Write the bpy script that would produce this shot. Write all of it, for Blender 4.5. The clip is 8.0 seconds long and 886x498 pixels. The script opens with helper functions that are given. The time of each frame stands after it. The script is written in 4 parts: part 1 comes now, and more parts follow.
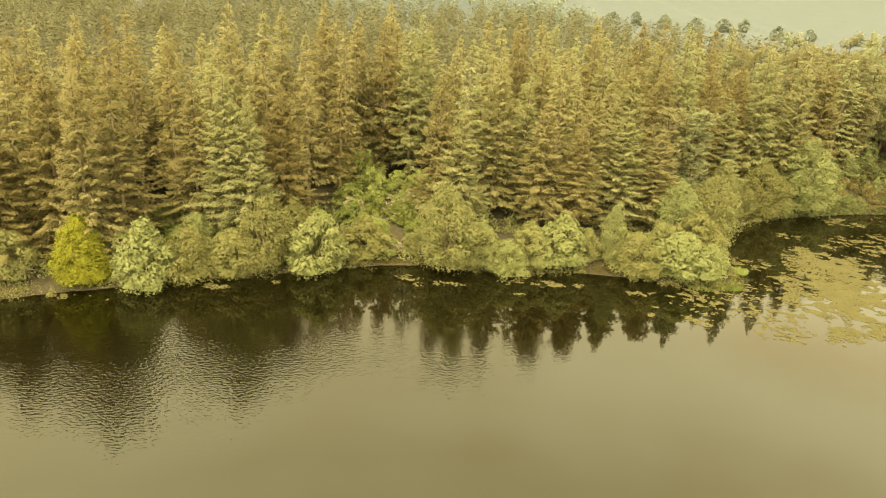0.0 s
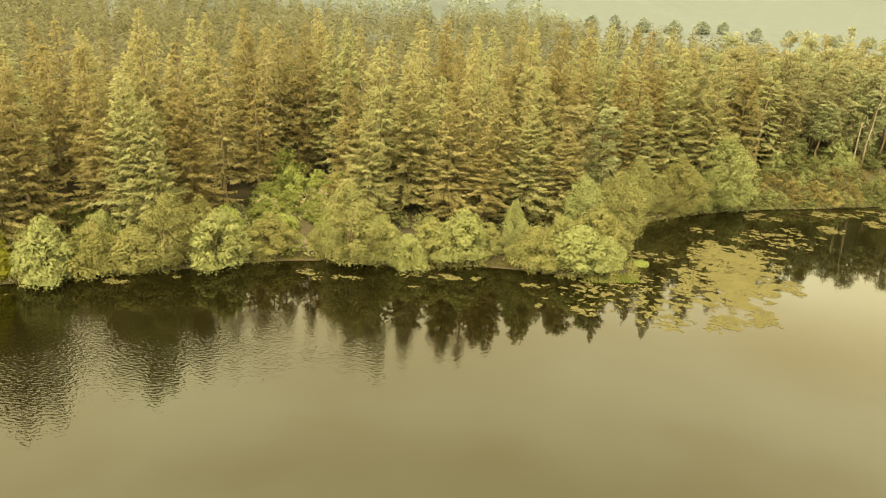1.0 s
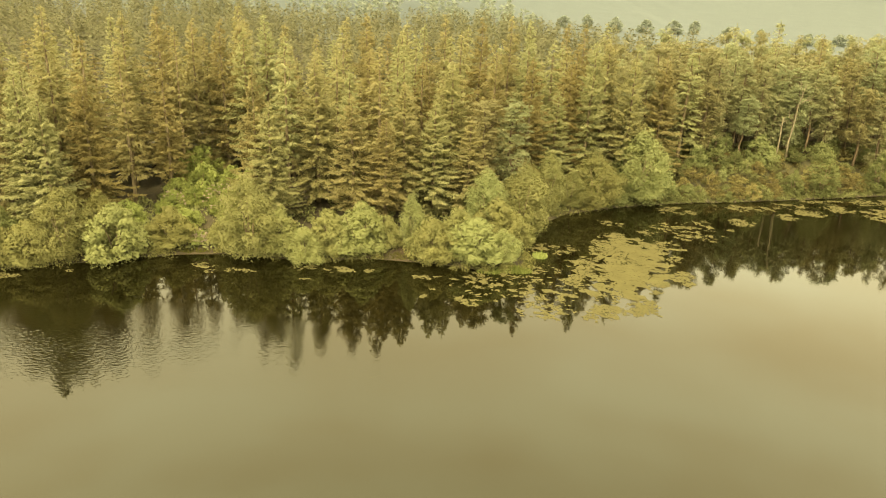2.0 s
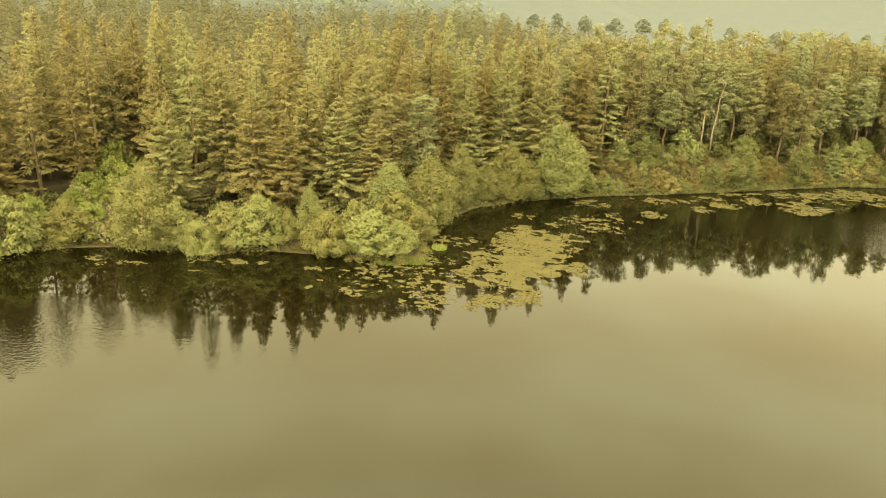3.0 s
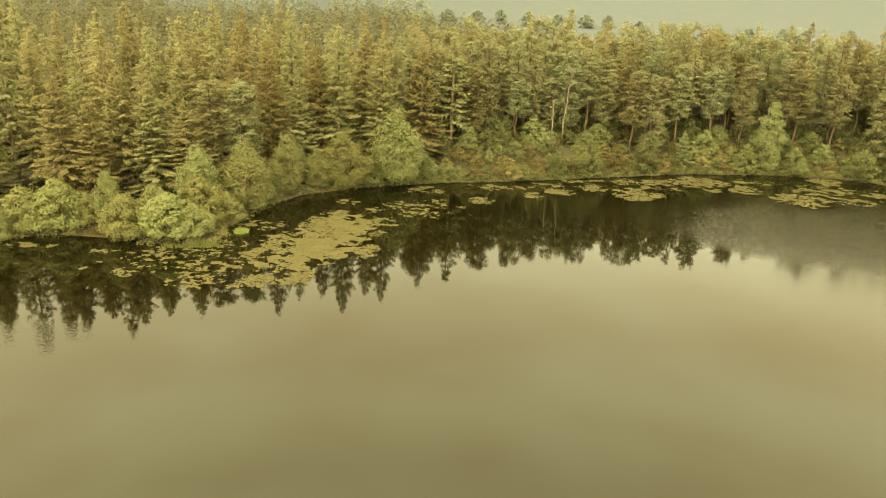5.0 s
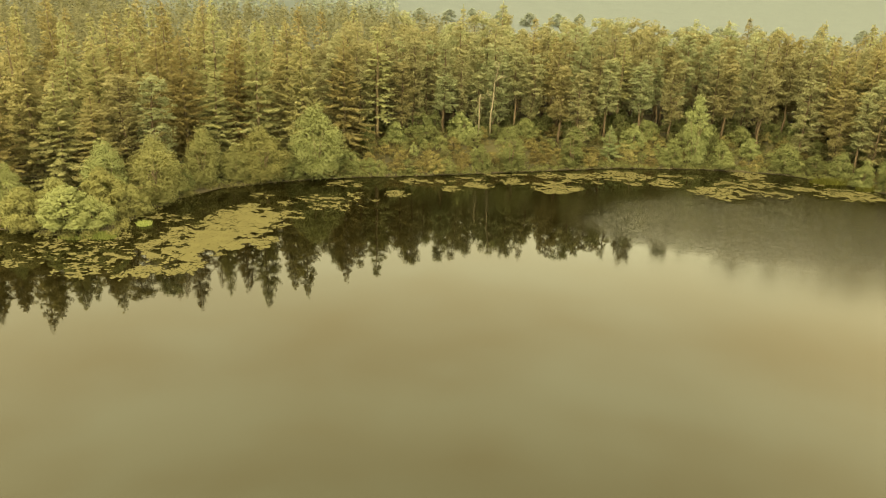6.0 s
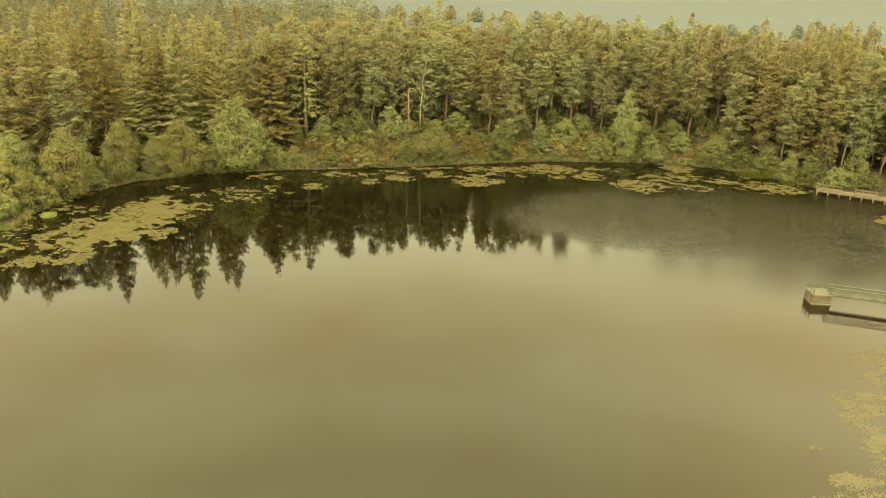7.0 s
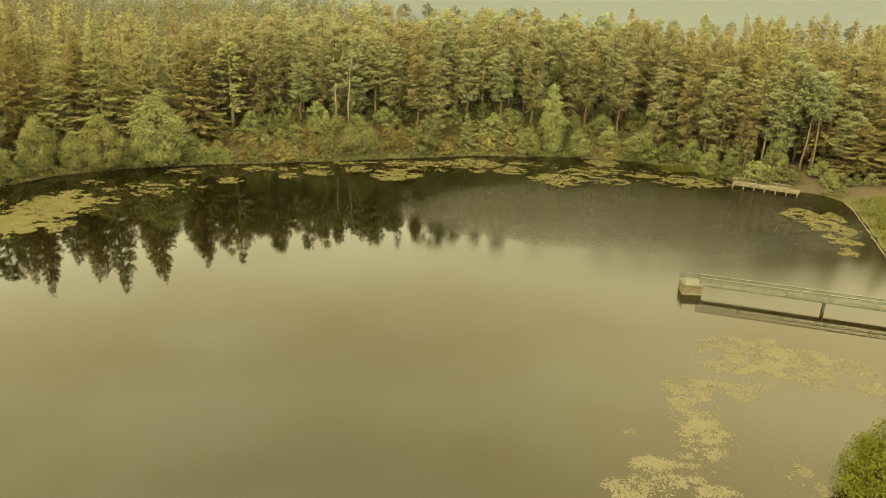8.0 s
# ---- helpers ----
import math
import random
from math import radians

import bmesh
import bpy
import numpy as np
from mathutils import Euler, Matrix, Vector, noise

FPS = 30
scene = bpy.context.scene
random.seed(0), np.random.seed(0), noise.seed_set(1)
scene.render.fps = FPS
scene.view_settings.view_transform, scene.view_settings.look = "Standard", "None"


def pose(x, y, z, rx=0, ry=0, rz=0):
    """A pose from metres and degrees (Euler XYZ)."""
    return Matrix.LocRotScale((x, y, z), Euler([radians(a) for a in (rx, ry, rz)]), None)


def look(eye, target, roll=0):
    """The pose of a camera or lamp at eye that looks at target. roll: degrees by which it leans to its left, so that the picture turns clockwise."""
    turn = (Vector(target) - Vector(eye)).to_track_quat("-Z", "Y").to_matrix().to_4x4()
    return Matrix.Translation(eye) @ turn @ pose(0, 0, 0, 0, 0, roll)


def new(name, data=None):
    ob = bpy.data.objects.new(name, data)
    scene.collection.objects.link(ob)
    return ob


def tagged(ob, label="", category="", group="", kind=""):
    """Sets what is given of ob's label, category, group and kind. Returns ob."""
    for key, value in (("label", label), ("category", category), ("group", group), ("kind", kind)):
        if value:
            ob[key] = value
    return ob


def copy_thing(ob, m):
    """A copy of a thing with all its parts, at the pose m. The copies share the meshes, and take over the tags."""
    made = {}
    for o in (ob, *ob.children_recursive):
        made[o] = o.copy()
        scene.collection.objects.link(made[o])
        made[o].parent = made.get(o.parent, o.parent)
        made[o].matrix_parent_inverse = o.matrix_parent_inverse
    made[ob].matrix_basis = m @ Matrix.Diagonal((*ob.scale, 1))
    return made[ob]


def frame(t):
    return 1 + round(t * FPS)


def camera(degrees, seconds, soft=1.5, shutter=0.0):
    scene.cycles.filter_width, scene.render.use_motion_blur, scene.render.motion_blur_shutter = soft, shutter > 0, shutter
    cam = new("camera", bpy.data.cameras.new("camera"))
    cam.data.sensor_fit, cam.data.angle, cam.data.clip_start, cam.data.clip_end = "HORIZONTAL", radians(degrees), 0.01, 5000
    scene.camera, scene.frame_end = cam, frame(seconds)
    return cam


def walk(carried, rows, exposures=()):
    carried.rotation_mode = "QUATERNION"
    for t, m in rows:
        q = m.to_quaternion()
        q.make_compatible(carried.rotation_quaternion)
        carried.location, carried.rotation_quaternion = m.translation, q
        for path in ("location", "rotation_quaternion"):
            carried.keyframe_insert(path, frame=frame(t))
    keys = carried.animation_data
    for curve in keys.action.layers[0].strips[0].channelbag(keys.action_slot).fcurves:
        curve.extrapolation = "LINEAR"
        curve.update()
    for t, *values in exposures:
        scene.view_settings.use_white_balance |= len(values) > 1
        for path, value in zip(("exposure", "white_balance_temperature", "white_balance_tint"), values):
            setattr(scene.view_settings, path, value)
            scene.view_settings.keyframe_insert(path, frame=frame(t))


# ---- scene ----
cam = camera(62.0, 8.0, soft=1.1)
PATH = [
    (0, (0.309, -0.196, 33.168), (0.26, 1.665, 32.435), 3.4),
    (0.5, (6.322, -1.24, 33.214), (6.265, 0.623, 32.49), 3.2),
    (1, (12.512, -2.053, 33.248), (12.447, -0.187, 32.531), 2.7),
    (1.5, (18.65, -2.56, 33.206), (18.585, -0.693, 32.493), 2.5),
    (3, (36.46, -3.174, 32.727), (36.417, -1.305, 32.017), 2.3),
    (3.5, (42.436, -3.37, 32.599), (42.399, -1.501, 31.889), 2.3),
    (4, (48.502, -3.642, 32.471), (48.471, -1.773, 31.76), 2.3),
    (4.5, (54.596, -4.002, 32.329), (54.569, -2.133, 31.618), 2.3),
    (6, (72.548, -5.204, 31.66), (72.54, -3.333, 30.953), 2.2),
    (6.5, (78.877, -5.491, 31.535), (78.868, -3.621, 30.827), 2.2),
    (7, (85.563, -5.843, 31.536), (85.547, -3.975, 30.824), 2.1),
    (7.5, (92.339, -6.259, 31.547), (92.319, -4.391, 30.833), 2.0),
    (8, (99.149, -6.687, 31.542), (99.124, -4.82, 30.826), 1.9),
]
walk(cam, [(t, look(eye, target, roll)) for t, eye, target, roll in PATH],
     exposures=[(0.0, 2.74, 13600, -6), (3.5, 2.60, 13800, -7), (6.5, 2.42, 14000, -8), (8.0, 2.34, 14200, -8)])

# ---- sky and sun: a bright overcast, misty day ----
world = bpy.data.worlds.new("overcast_sky")
scene.world = world
world.use_nodes = True
wn, wl = world.node_tree.nodes, world.node_tree.links
sky = wn.new("ShaderNodeTexSky")
sky.sky_type, sky.sun_disc = "NISHITA", False
sky.sun_elevation, sky.sun_rotation = radians(62), radians(200)
sky.air_density, sky.dust_density = 1.0, 1.0
soft_sky = wn.new("ShaderNodeHueSaturation")
soft_sky.inputs["Saturation"].default_value = 0.12
wl.new(sky.outputs[0], soft_sky.inputs["Color"])
way, billow = wn.new("ShaderNodeTexCoord"), wn.new("ShaderNodeTexNoise")
billow.inputs["Scale"].default_value, billow.inputs["Detail"].default_value, billow.inputs["Roughness"].default_value = 3.2, 4, 0.5
layers = wn.new("ShaderNodeMapping")
layers.inputs["Scale"].default_value = (0.7, 0.7, 2.4)
wl.new(way.outputs["Generated"], layers.inputs["Vector"])
wl.new(layers.outputs[0], billow.inputs["Vector"])
tone = wn.new("ShaderNodeValToRGB")
tone.color_ramp.elements[0].position, tone.color_ramp.elements[0].color = 0.36, (0.93, 0.86, 0.74, 1)
tone.color_ramp.elements[1].position, tone.color_ramp.elements[1].color = 0.64, (1.10, 1.14, 1.10, 1)
wl.new(billow.outputs[0], tone.inputs[0])
clouds = wn.new("ShaderNodeMix")
clouds.data_type, clouds.blend_type = "RGBA", "MULTIPLY"
clouds.inputs["Factor"].default_value = 1.0
wl.new(soft_sky.outputs[0], clouds.inputs["A"])
wl.new(tone.outputs[0], clouds.inputs["B"])
rise, low = wn.new("ShaderNodeSeparateXYZ"), wn.new("ShaderNodeValToRGB")
wl.new(way.outputs["Generated"], rise.inputs[0])
low.color_ramp.elements[0].position, low.color_ramp.elements[0].color = 0.3, (0.76, 0.78, 0.81, 1)
low.color_ramp.elements[1].position, low.color_ramp.elements[1].color = 0.56, (1, 1, 1, 1)
wl.new(rise.outputs["Z"], low.inputs[0])
layered = wn.new("ShaderNodeMix")
layered.data_type, layered.blend_type = "RGBA", "MULTIPLY"
layered.inputs["Factor"].default_value = 1.0
wl.new(clouds.outputs["Result"], layered.inputs["A"])
wl.new(low.outputs[0], layered.inputs["B"])
wl.new(layered.outputs["Result"], wn["Background"].inputs["Color"])
wn["Background"].inputs["Strength"].default_value = 0.15
sun = new("sun", bpy.data.lights.new("sun", "SUN"))
sun.data.energy, sun.data.angle, sun.data.color = 0.5, radians(30), (1.0, 0.94, 0.84)
sun.matrix_world = look((-16, -44, 88), (0, 0, 0))


# ---- materials ----
def mat_base(name):
    m = bpy.data.materials.new(name)
    m.use_nodes = True
    n, l = m.node_tree.nodes, m.node_tree.links
    return m, n, l, n["Principled BSDF"]


def ramp(n, stops):
    r = n.new("ShaderNodeValToRGB")
    e = r.color_ramp.elements
    e[0].position, e[0].color = stops[0][0], (*stops[0][1], 1)
    e[1].position, e[1].color = stops[-1][0], (*stops[-1][1], 1)
    for p, c in stops[1:-1]:
        e.new(p).color = (*c, 1)
    return r


def noise_tex(n, l, scale, detail=4, rough=0.6, coord="Object"):
    c = n.new("ShaderNodeTexCoord")
    t = n.new("ShaderNodeTexNoise")
    t.inputs["Scale"].default_value, t.inputs["Detail"].default_value, t.inputs["Roughness"].default_value = scale, detail, rough
    l.new(c.outputs[coord], t.inputs["Vector"])
    return t


def foliage(name, dark, mid, light, translucent=0.3, spread=0.5, tinted=1.0):
    """Leaves: colour varies leaf by leaf, in patches through the crown and tree by tree; light passes through."""
    m, n, l, p = mat_base(name)
    geo, info = n.new("ShaderNodeNewGeometry"), n.new("ShaderNodeObjectInfo")
    patch = noise_tex(n, l, 0.55, 3)
    a = n.new("ShaderNodeMath")
    a.operation = "MULTIPLY_ADD"
    a.inputs[1].default_value = 0.1
    l.new(geo.outputs["Random Per Island"], a.inputs[0])
    b = n.new("ShaderNodeMath")
    b.operation = "MULTIPLY_ADD"
    b.inputs[1].default_value, b.inputs[2].default_value = spread, 0.1 - spread * 0.5
    l.new(info.outputs["Random"], b.inputs[0])
    c = n.new("ShaderNodeMath")
    c.operation = "MULTIPLY_ADD"
    c.inputs[1].default_value = 0.5
    l.new(patch.outputs[0], c.inputs[0])
    l.new(b.outputs[0], c.inputs[2])
    l.new(c.outputs[0], a.inputs[2])
    r = ramp(n, [(0.15, dark), (0.5, mid), (0.9, light)])
    l.new(a.outputs[0], r.inputs[0])
    hue = ramp(n, [(0.0, (1.14, 1.0, 0.86)), (0.4, (1.05, 1.0, 0.94)), (0.7, (0.96, 1.0, 0.95)), (1.0, (0.84, 0.95, 0.92))])
    l.new(info.outputs["Random"], hue.inputs[0])
    tint = n.new("ShaderNodeMix")
    tint.data_type, tint.blend_type = "RGBA", "MULTIPLY"
    tint.inputs["Factor"].default_value = tinted
    l.new(r.outputs[0], tint.inputs["A"])
    l.new(hue.outputs[0], tint.inputs["B"])
    leaf = tint.outputs["Result"]
    l.new(leaf, p.inputs["Base Color"])
    p.inputs["Roughness"].default_value = 0.8
    p.inputs["Specular IOR Level"].default_value = 0.1
    t = n.new("ShaderNodeBsdfTranslucent")
    l.new(leaf, t.inputs["Color"])
    mix = n.new("ShaderNodeMixShader")
    mix.inputs[0].default_value = translucent
    l.new(p.outputs[0], mix.inputs[1])
    l.new(t.outputs[0], mix.inputs[2])
    l.new(mix.outputs[0], n["Material Output"].inputs["Surface"])
    return m


def surface(name, c1, c2, c3, scale, roughness=0.85, bump=0.3, metallic=0.0, fine=12.0, stretch=(1, 1, 1)):
    """Two scales of variation and a fine relief."""
    m, n, l, p = mat_base(name)
    coord, mp = n.new("ShaderNodeTexCoord"), n.new("ShaderNodeMapping")
    mp.inputs["Scale"].default_value = stretch
    l.new(coord.outputs["Object"], mp.inputs["Vector"])
    big, small = n.new("ShaderNodeTexNoise"), n.new("ShaderNodeTexNoise")
    big.inputs["Scale"].default_value, small.inputs["Scale"].default_value = scale, scale * fine
    big.inputs["Detail"].default_value = small.inputs["Detail"].default_value = 6
    l.new(mp.outputs[0], big.inputs["Vector"])
    l.new(mp.outputs[0], small.inputs["Vector"])
    mix = n.new("ShaderNodeMath")
    mix.operation = "MULTIPLY_ADD"
    mix.inputs[1].default_value = 0.45
    l.new(small.outputs[0], mix.inputs[0])
    half = n.new("ShaderNodeMath")
    half.operation = "MULTIPLY"
    half.inputs[1].default_value = 0.6
    l.new(big.outputs[0], half.inputs[0])
    l.new(half.outputs[0], mix.inputs[2])
    r = ramp(n, [(0.36, c1), (0.52, c2), (0.68, c3)])
    l.new(mix.outputs[0], r.inputs[0])
    l.new(r.outputs[0], p.inputs["Base Color"])
    p.inputs["Roughness"].default_value, p.inputs["Metallic"].default_value = roughness, metallic
    bp = n.new("ShaderNodeBump")
    bp.inputs["Strength"].default_value, bp.inputs["Distance"].default_value = bump, 0.05
    l.new(small.outputs[0], bp.inputs["Height"])
    l.new(bp.outputs[0], p.inputs["Normal"])
    return m


M_SPRUCE = foliage("spruce_needles", (0.22, 0.207, 0.118), (0.36, 0.325, 0.187), (0.45, 0.395, 0.23), 0.5, spread=0.5)
M_PINE = foliage("pine_needles", (0.205, 0.206, 0.128), (0.318, 0.308, 0.193), (0.395, 0.372, 0.235), 0.5, spread=0.42)
M_ALDER = foliage("willow_leaves", (0.18, 0.186, 0.092), (0.288, 0.288, 0.143), (0.365, 0.357, 0.184), 0.42, spread=0.3, tinted=0.6)
M_LEAFY = foliage("alder_leaves", (0.165, 0.173, 0.09), (0.272, 0.276, 0.14), (0.355, 0.355, 0.185), 0.42, spread=0.24, tinted=0.6)
M_BIRCH = foliage("birch_leaves", (0.105, 0.122, 0.06), (0.215, 0.23, 0.112), (0.33, 0.332, 0.175), 0.35, tinted=0.5)
M_GOLD = foliage("golden_cypress_leaves", (0.15, 0.148, 0.028), (0.25, 0.246, 0.048), (0.35, 0.338, 0.08), 0.2, spread=0.1, tinted=0.0)
M_RHODO = foliage("rhododendron_leaves", (0.15, 0.185, 0.07), (0.3, 0.33, 0.135), (0.43, 0.445, 0.2), 0.4, tinted=0.5)
M_FIRBLUE = foliage("young_fir_needles", (0.133, 0.171, 0.095), (0.285, 0.323, 0.18), (0.456, 0.484, 0.294), tinted=0.5)
M_FAR = foliage("misty_wood_leaves", (0.15, 0.145, 0.09), (0.185, 0.176, 0.108), (0.22, 0.207, 0.128), 0.4, spread=0.1, tinted=0.0)
# distance haze mixed into the leaf colour: pale, bluish, low in contrast
M_HAZED = foliage("hedgerow_leaves", (0.235, 0.26, 0.216), (0.258, 0.283, 0.234), (0.28, 0.305, 0.252), 0.5, spread=0.1, tinted=0.0)
M_HEATH = foliage("heath_leaves", (0.121, 0.105, 0.052), (0.253, 0.216, 0.104), (0.38, 0.333, 0.169), 0.3, tinted=0.5)
M_BRAMBLE = foliage("bramble_leaves", (0.0878, 0.0953, 0.0483), (0.189, 0.193, 0.0938), (0.311, 0.298, 0.149), 0.3, tinted=0.5)
M_SALLOW = foliage("sallow_leaves", (0.0493, 0.0613, 0.0121), (0.12, 0.126, 0.027), (0.225, 0.213, 0.0567), 0.3, spread=0.1, tinted=0.0)
M_GRASSY = foliage("bank_grass_blades", (0.0638, 0.0656, 0.017), (0.106, 0.107, 0.0289), (0.153, 0.143, 0.0467), 0.35, spread=0.1, tinted=0.0)
M_LILY = foliage("lily_pad_leaves", (0.078, 0.069, 0.032), (0.12, 0.107, 0.052), (0.166, 0.147, 0.076), 0.1, spread=0.1, tinted=0.0)
M_WEED = foliage("floating_weed_leaves", (0.108, 0.1, 0.066), (0.135, 0.124, 0.084), (0.163, 0.15, 0.104), 0.1, spread=0.1, tinted=0.0)
M_FLOWER = foliage("blossom_petals", (0.3, 0.235, 0.2), (0.42, 0.33, 0.28), (0.52, 0.43, 0.37), 0.2, spread=0.1, tinted=0.0)
M_BARK = surface("spruce_bark", (0.10, 0.075, 0.05), (0.19, 0.14, 0.09), (0.28, 0.22, 0.15), 1.2, bump=0.6, stretch=(3, 3, 0.6))
M_PINEBARK = surface("pine_bark", (0.06, 0.04, 0.025), (0.11, 0.074, 0.046), (0.16, 0.112, 0.072), 1.2, bump=0.6, stretch=(3, 3, 0.6))
M_DEADWOOD = surface("bleached_dead_wood", (0.12, 0.095, 0.065), (0.19, 0.155, 0.11), (0.26, 0.215, 0.16), 1.5, bump=0.4)
M_STONE = surface("pier_stone", (0.065, 0.05, 0.032), (0.11, 0.085, 0.055), (0.16, 0.13, 0.09), 1.6, bump=0.5)
M_CONCRETE = surface("pier_concrete", (0.085, 0.085, 0.062), (0.115, 0.115, 0.085), (0.15, 0.148, 0.11), 1.1, bump=0.3)
M_RAIL = surface("worn_pale_rail", (0.10, 0.115, 0.085), (0.14, 0.152, 0.115), (0.18, 0.185, 0.145), 1.5, roughness=0.6, bump=0.15)
M_STEEL = surface("green_painted_steel", (0.026, 0.038, 0.022), (0.042, 0.058, 0.036), (0.07, 0.085, 0.058), 1.5, roughness=0.5, bump=0.15)
M_DECK = surface("weathered_deck_boards", (0.07, 0.068, 0.05), (0.10, 0.095, 0.072), (0.135, 0.128, 0.10), 1.4, bump=0.4)
M_JETTY = surface("grey_jetty_timber", (0.085, 0.07, 0.046), (0.13, 0.11, 0.075), (0.175, 0.15, 0.105), 1.4, bump=0.4)


def ground_material():
    """Needle litter under the trees, grass on the open bank, bare earth paths, pale fields far off with haze put into
    their colour.
    """
    m, n, l, p = mat_base("lakeside_ground")
    kind = n.new("ShaderNodeVertexColor")
    kind.layer_name = "cover"
    split = n.new("ShaderNodeSeparateColor")
    l.new(kind.outputs[0], split.inputs[0])
    big, fine = noise_tex(n, l, 0.08, 6), noise_tex(n, l, 2.5, 6)
    add = n.new("ShaderNodeMath")
    add.operation = "MULTIPLY_ADD"
    add.inputs[1].default_value = 0.5
    half = n.new("ShaderNodeMath")
    half.operation = "MULTIPLY"
    half.inputs[1].default_value = 0.5
    l.new(big.outputs[0], half.inputs[0])
    l.new(fine.outputs[0], add.inputs[0])
    l.new(half.outputs[0], add.inputs[2])
    litter = ramp(n, [(0.35, (0.026, 0.02, 0.012)), (0.5, (0.044, 0.035, 0.02)), (0.66, (0.068, 0.055, 0.03))])
    grass = ramp(n, [(0.35, (0.034, 0.036, 0.009)), (0.5, (0.056, 0.057, 0.015)), (0.66, (0.085, 0.082, 0.024))])
    earth = ramp(n, [(0.35, (0.046, 0.028, 0.015)), (0.5, (0.066, 0.042, 0.023)), (0.66, (0.09, 0.06, 0.034))])
    # haze over the far fields, put into the base colour as pale blue-grey
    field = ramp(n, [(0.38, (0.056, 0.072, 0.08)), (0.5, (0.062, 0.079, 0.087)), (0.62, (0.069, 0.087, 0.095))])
    last = litter.outputs[0]
    for r in (litter, grass, earth, field):
        l.new(add.outputs[0], r.inputs[0])
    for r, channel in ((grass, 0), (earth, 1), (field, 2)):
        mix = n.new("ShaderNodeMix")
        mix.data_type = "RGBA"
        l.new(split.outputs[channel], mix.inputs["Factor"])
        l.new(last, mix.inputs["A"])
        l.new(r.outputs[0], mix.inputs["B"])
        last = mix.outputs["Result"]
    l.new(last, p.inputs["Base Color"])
    p.inputs["Roughness"].default_value = 0.95
    bp = n.new("ShaderNodeBump")
    bp.inputs["Strength"].default_value, bp.inputs["Distance"].default_value = 0.5, 0.1
    l.new(fine.outputs[0], bp.inputs["Height"])
    l.new(bp.outputs[0], p.inputs["Normal"])
    return m


def water_material():
    """Peaty brown lake water, nearly calm, with cat's-paws of wind ripples in places."""
    m, n, l, p = mat_base("lake_water")
    p.inputs["IOR"].default_value = 1.67
    p.inputs["Specular Tint"].default_value = (1.0, 0.91, 0.63, 1)
    coord = n.new("ShaderNodeTexCoord")

    def zone(cx, cy, rx, ry):
        spot = n.new("ShaderNodeMapping")
        spot.vector_type = "TEXTURE"
        spot.inputs["Location"].default_value, spot.inputs["Scale"].default_value = (cx, cy, 0), (rx, ry, 1)
        l.new(coord.outputs["Object"], spot.inputs["Vector"])
        ball = n.new("ShaderNodeTexGradient")
        ball.gradient_type = "SPHERICAL"
        l.new(spot.outputs[0], ball.inputs["Vector"])
        return ball

    # clear peat water, silted and paler over the shallows by the near east bank
    silt = ramp(n, [(0.0, (0.0034, 0.0029, 0.001)), (0.3, (0.009, 0.0066, 0.0026)), (0.8, (0.022, 0.0155, 0.007))])
    l.new(zone(132, 42, 40, 34).outputs["Fac"], silt.inputs[0])
    l.new(silt.outputs[0], p.inputs["Base Color"])
    # a ruffled stretch where fine ripples blur the mirror
    ruffle = ramp(n, [(0.0, (0.015, 0.015, 0.015)), (0.9, (0.24, 0.24, 0.24))])
    l.new(zone(128, 73, 44, 18).outputs["Fac"], ruffle.inputs[0])
    l.new(ruffle.outputs[0], p.inputs["Roughness"])
    last = None
    for cx, cy, rx, ry, gain in ((-8, 56, 26, 9, 0.5), (-28, 50, 22, 14, 0.8), (127, 95, 40, 20, 5.0), (84, 100, 44, 7, 0.3), (16, 52, 34, 5, 0.2)):
        ball = zone(cx, cy, rx, ry)
        add = n.new("ShaderNodeMath")
        add.operation = "MULTIPLY_ADD"
        add.inputs[1].default_value, add.inputs[2].default_value = gain, 0.02
        l.new(ball.outputs["Fac"], add.inputs[0])
        if last:
            l.new(last, add.inputs[2])
        last = add.outputs[0]
    patch = noise_tex(n, l, 0.07, 3)
    gust = ramp(n, [(0.35, (0.35, 0.35, 0.35)), (0.62, (1, 1, 1))])
    l.new(patch.outputs[0], gust.inputs[0])
    mask = n.new("ShaderNodeMath")
    mask.operation = "MULTIPLY"
    l.new(last, mask.inputs[0])
    l.new(gust.outputs[0], mask.inputs[1])
    mp = n.new("ShaderNodeMapping")
    mp.inputs["Rotation"].default_value = (0, 0, radians(-22))
    mp.inputs["Scale"].default_value = (0.85, 1.45, 1.0)
    l.new(coord.outputs["Object"], mp.inputs["Vector"])
    wave = n.new("ShaderNodeTexNoise")
    wave.inputs["Scale"].default_value, wave.inputs["Detail"].default_value = 2.9, 1
    l.new(mp.outputs[0], wave.inputs["Vector"])
    height = n.new("ShaderNodeMath")
    height.operation = "MULTIPLY"
    l.new(wave.outputs[0], height.inputs[0])
    l.new(mask.outputs[0], height.inputs[1])
    bp = n.new("ShaderNodeBump")
    bp.inputs["Strength"].default_value, bp.inputs["Distance"].default_value = 1.0, 0.075
    l.new(height.outputs[0], bp.inputs["Height"])
    l.new(bp.outputs[0], p.inputs["Normal"])
    return m


M_GROUND, M_WATER = ground_material(), water_material()


# ---- mesh helpers ----
def unit(a):
    return a / np.maximum(np.linalg.norm(a, axis=-1, keepdims=True), 1e-9)


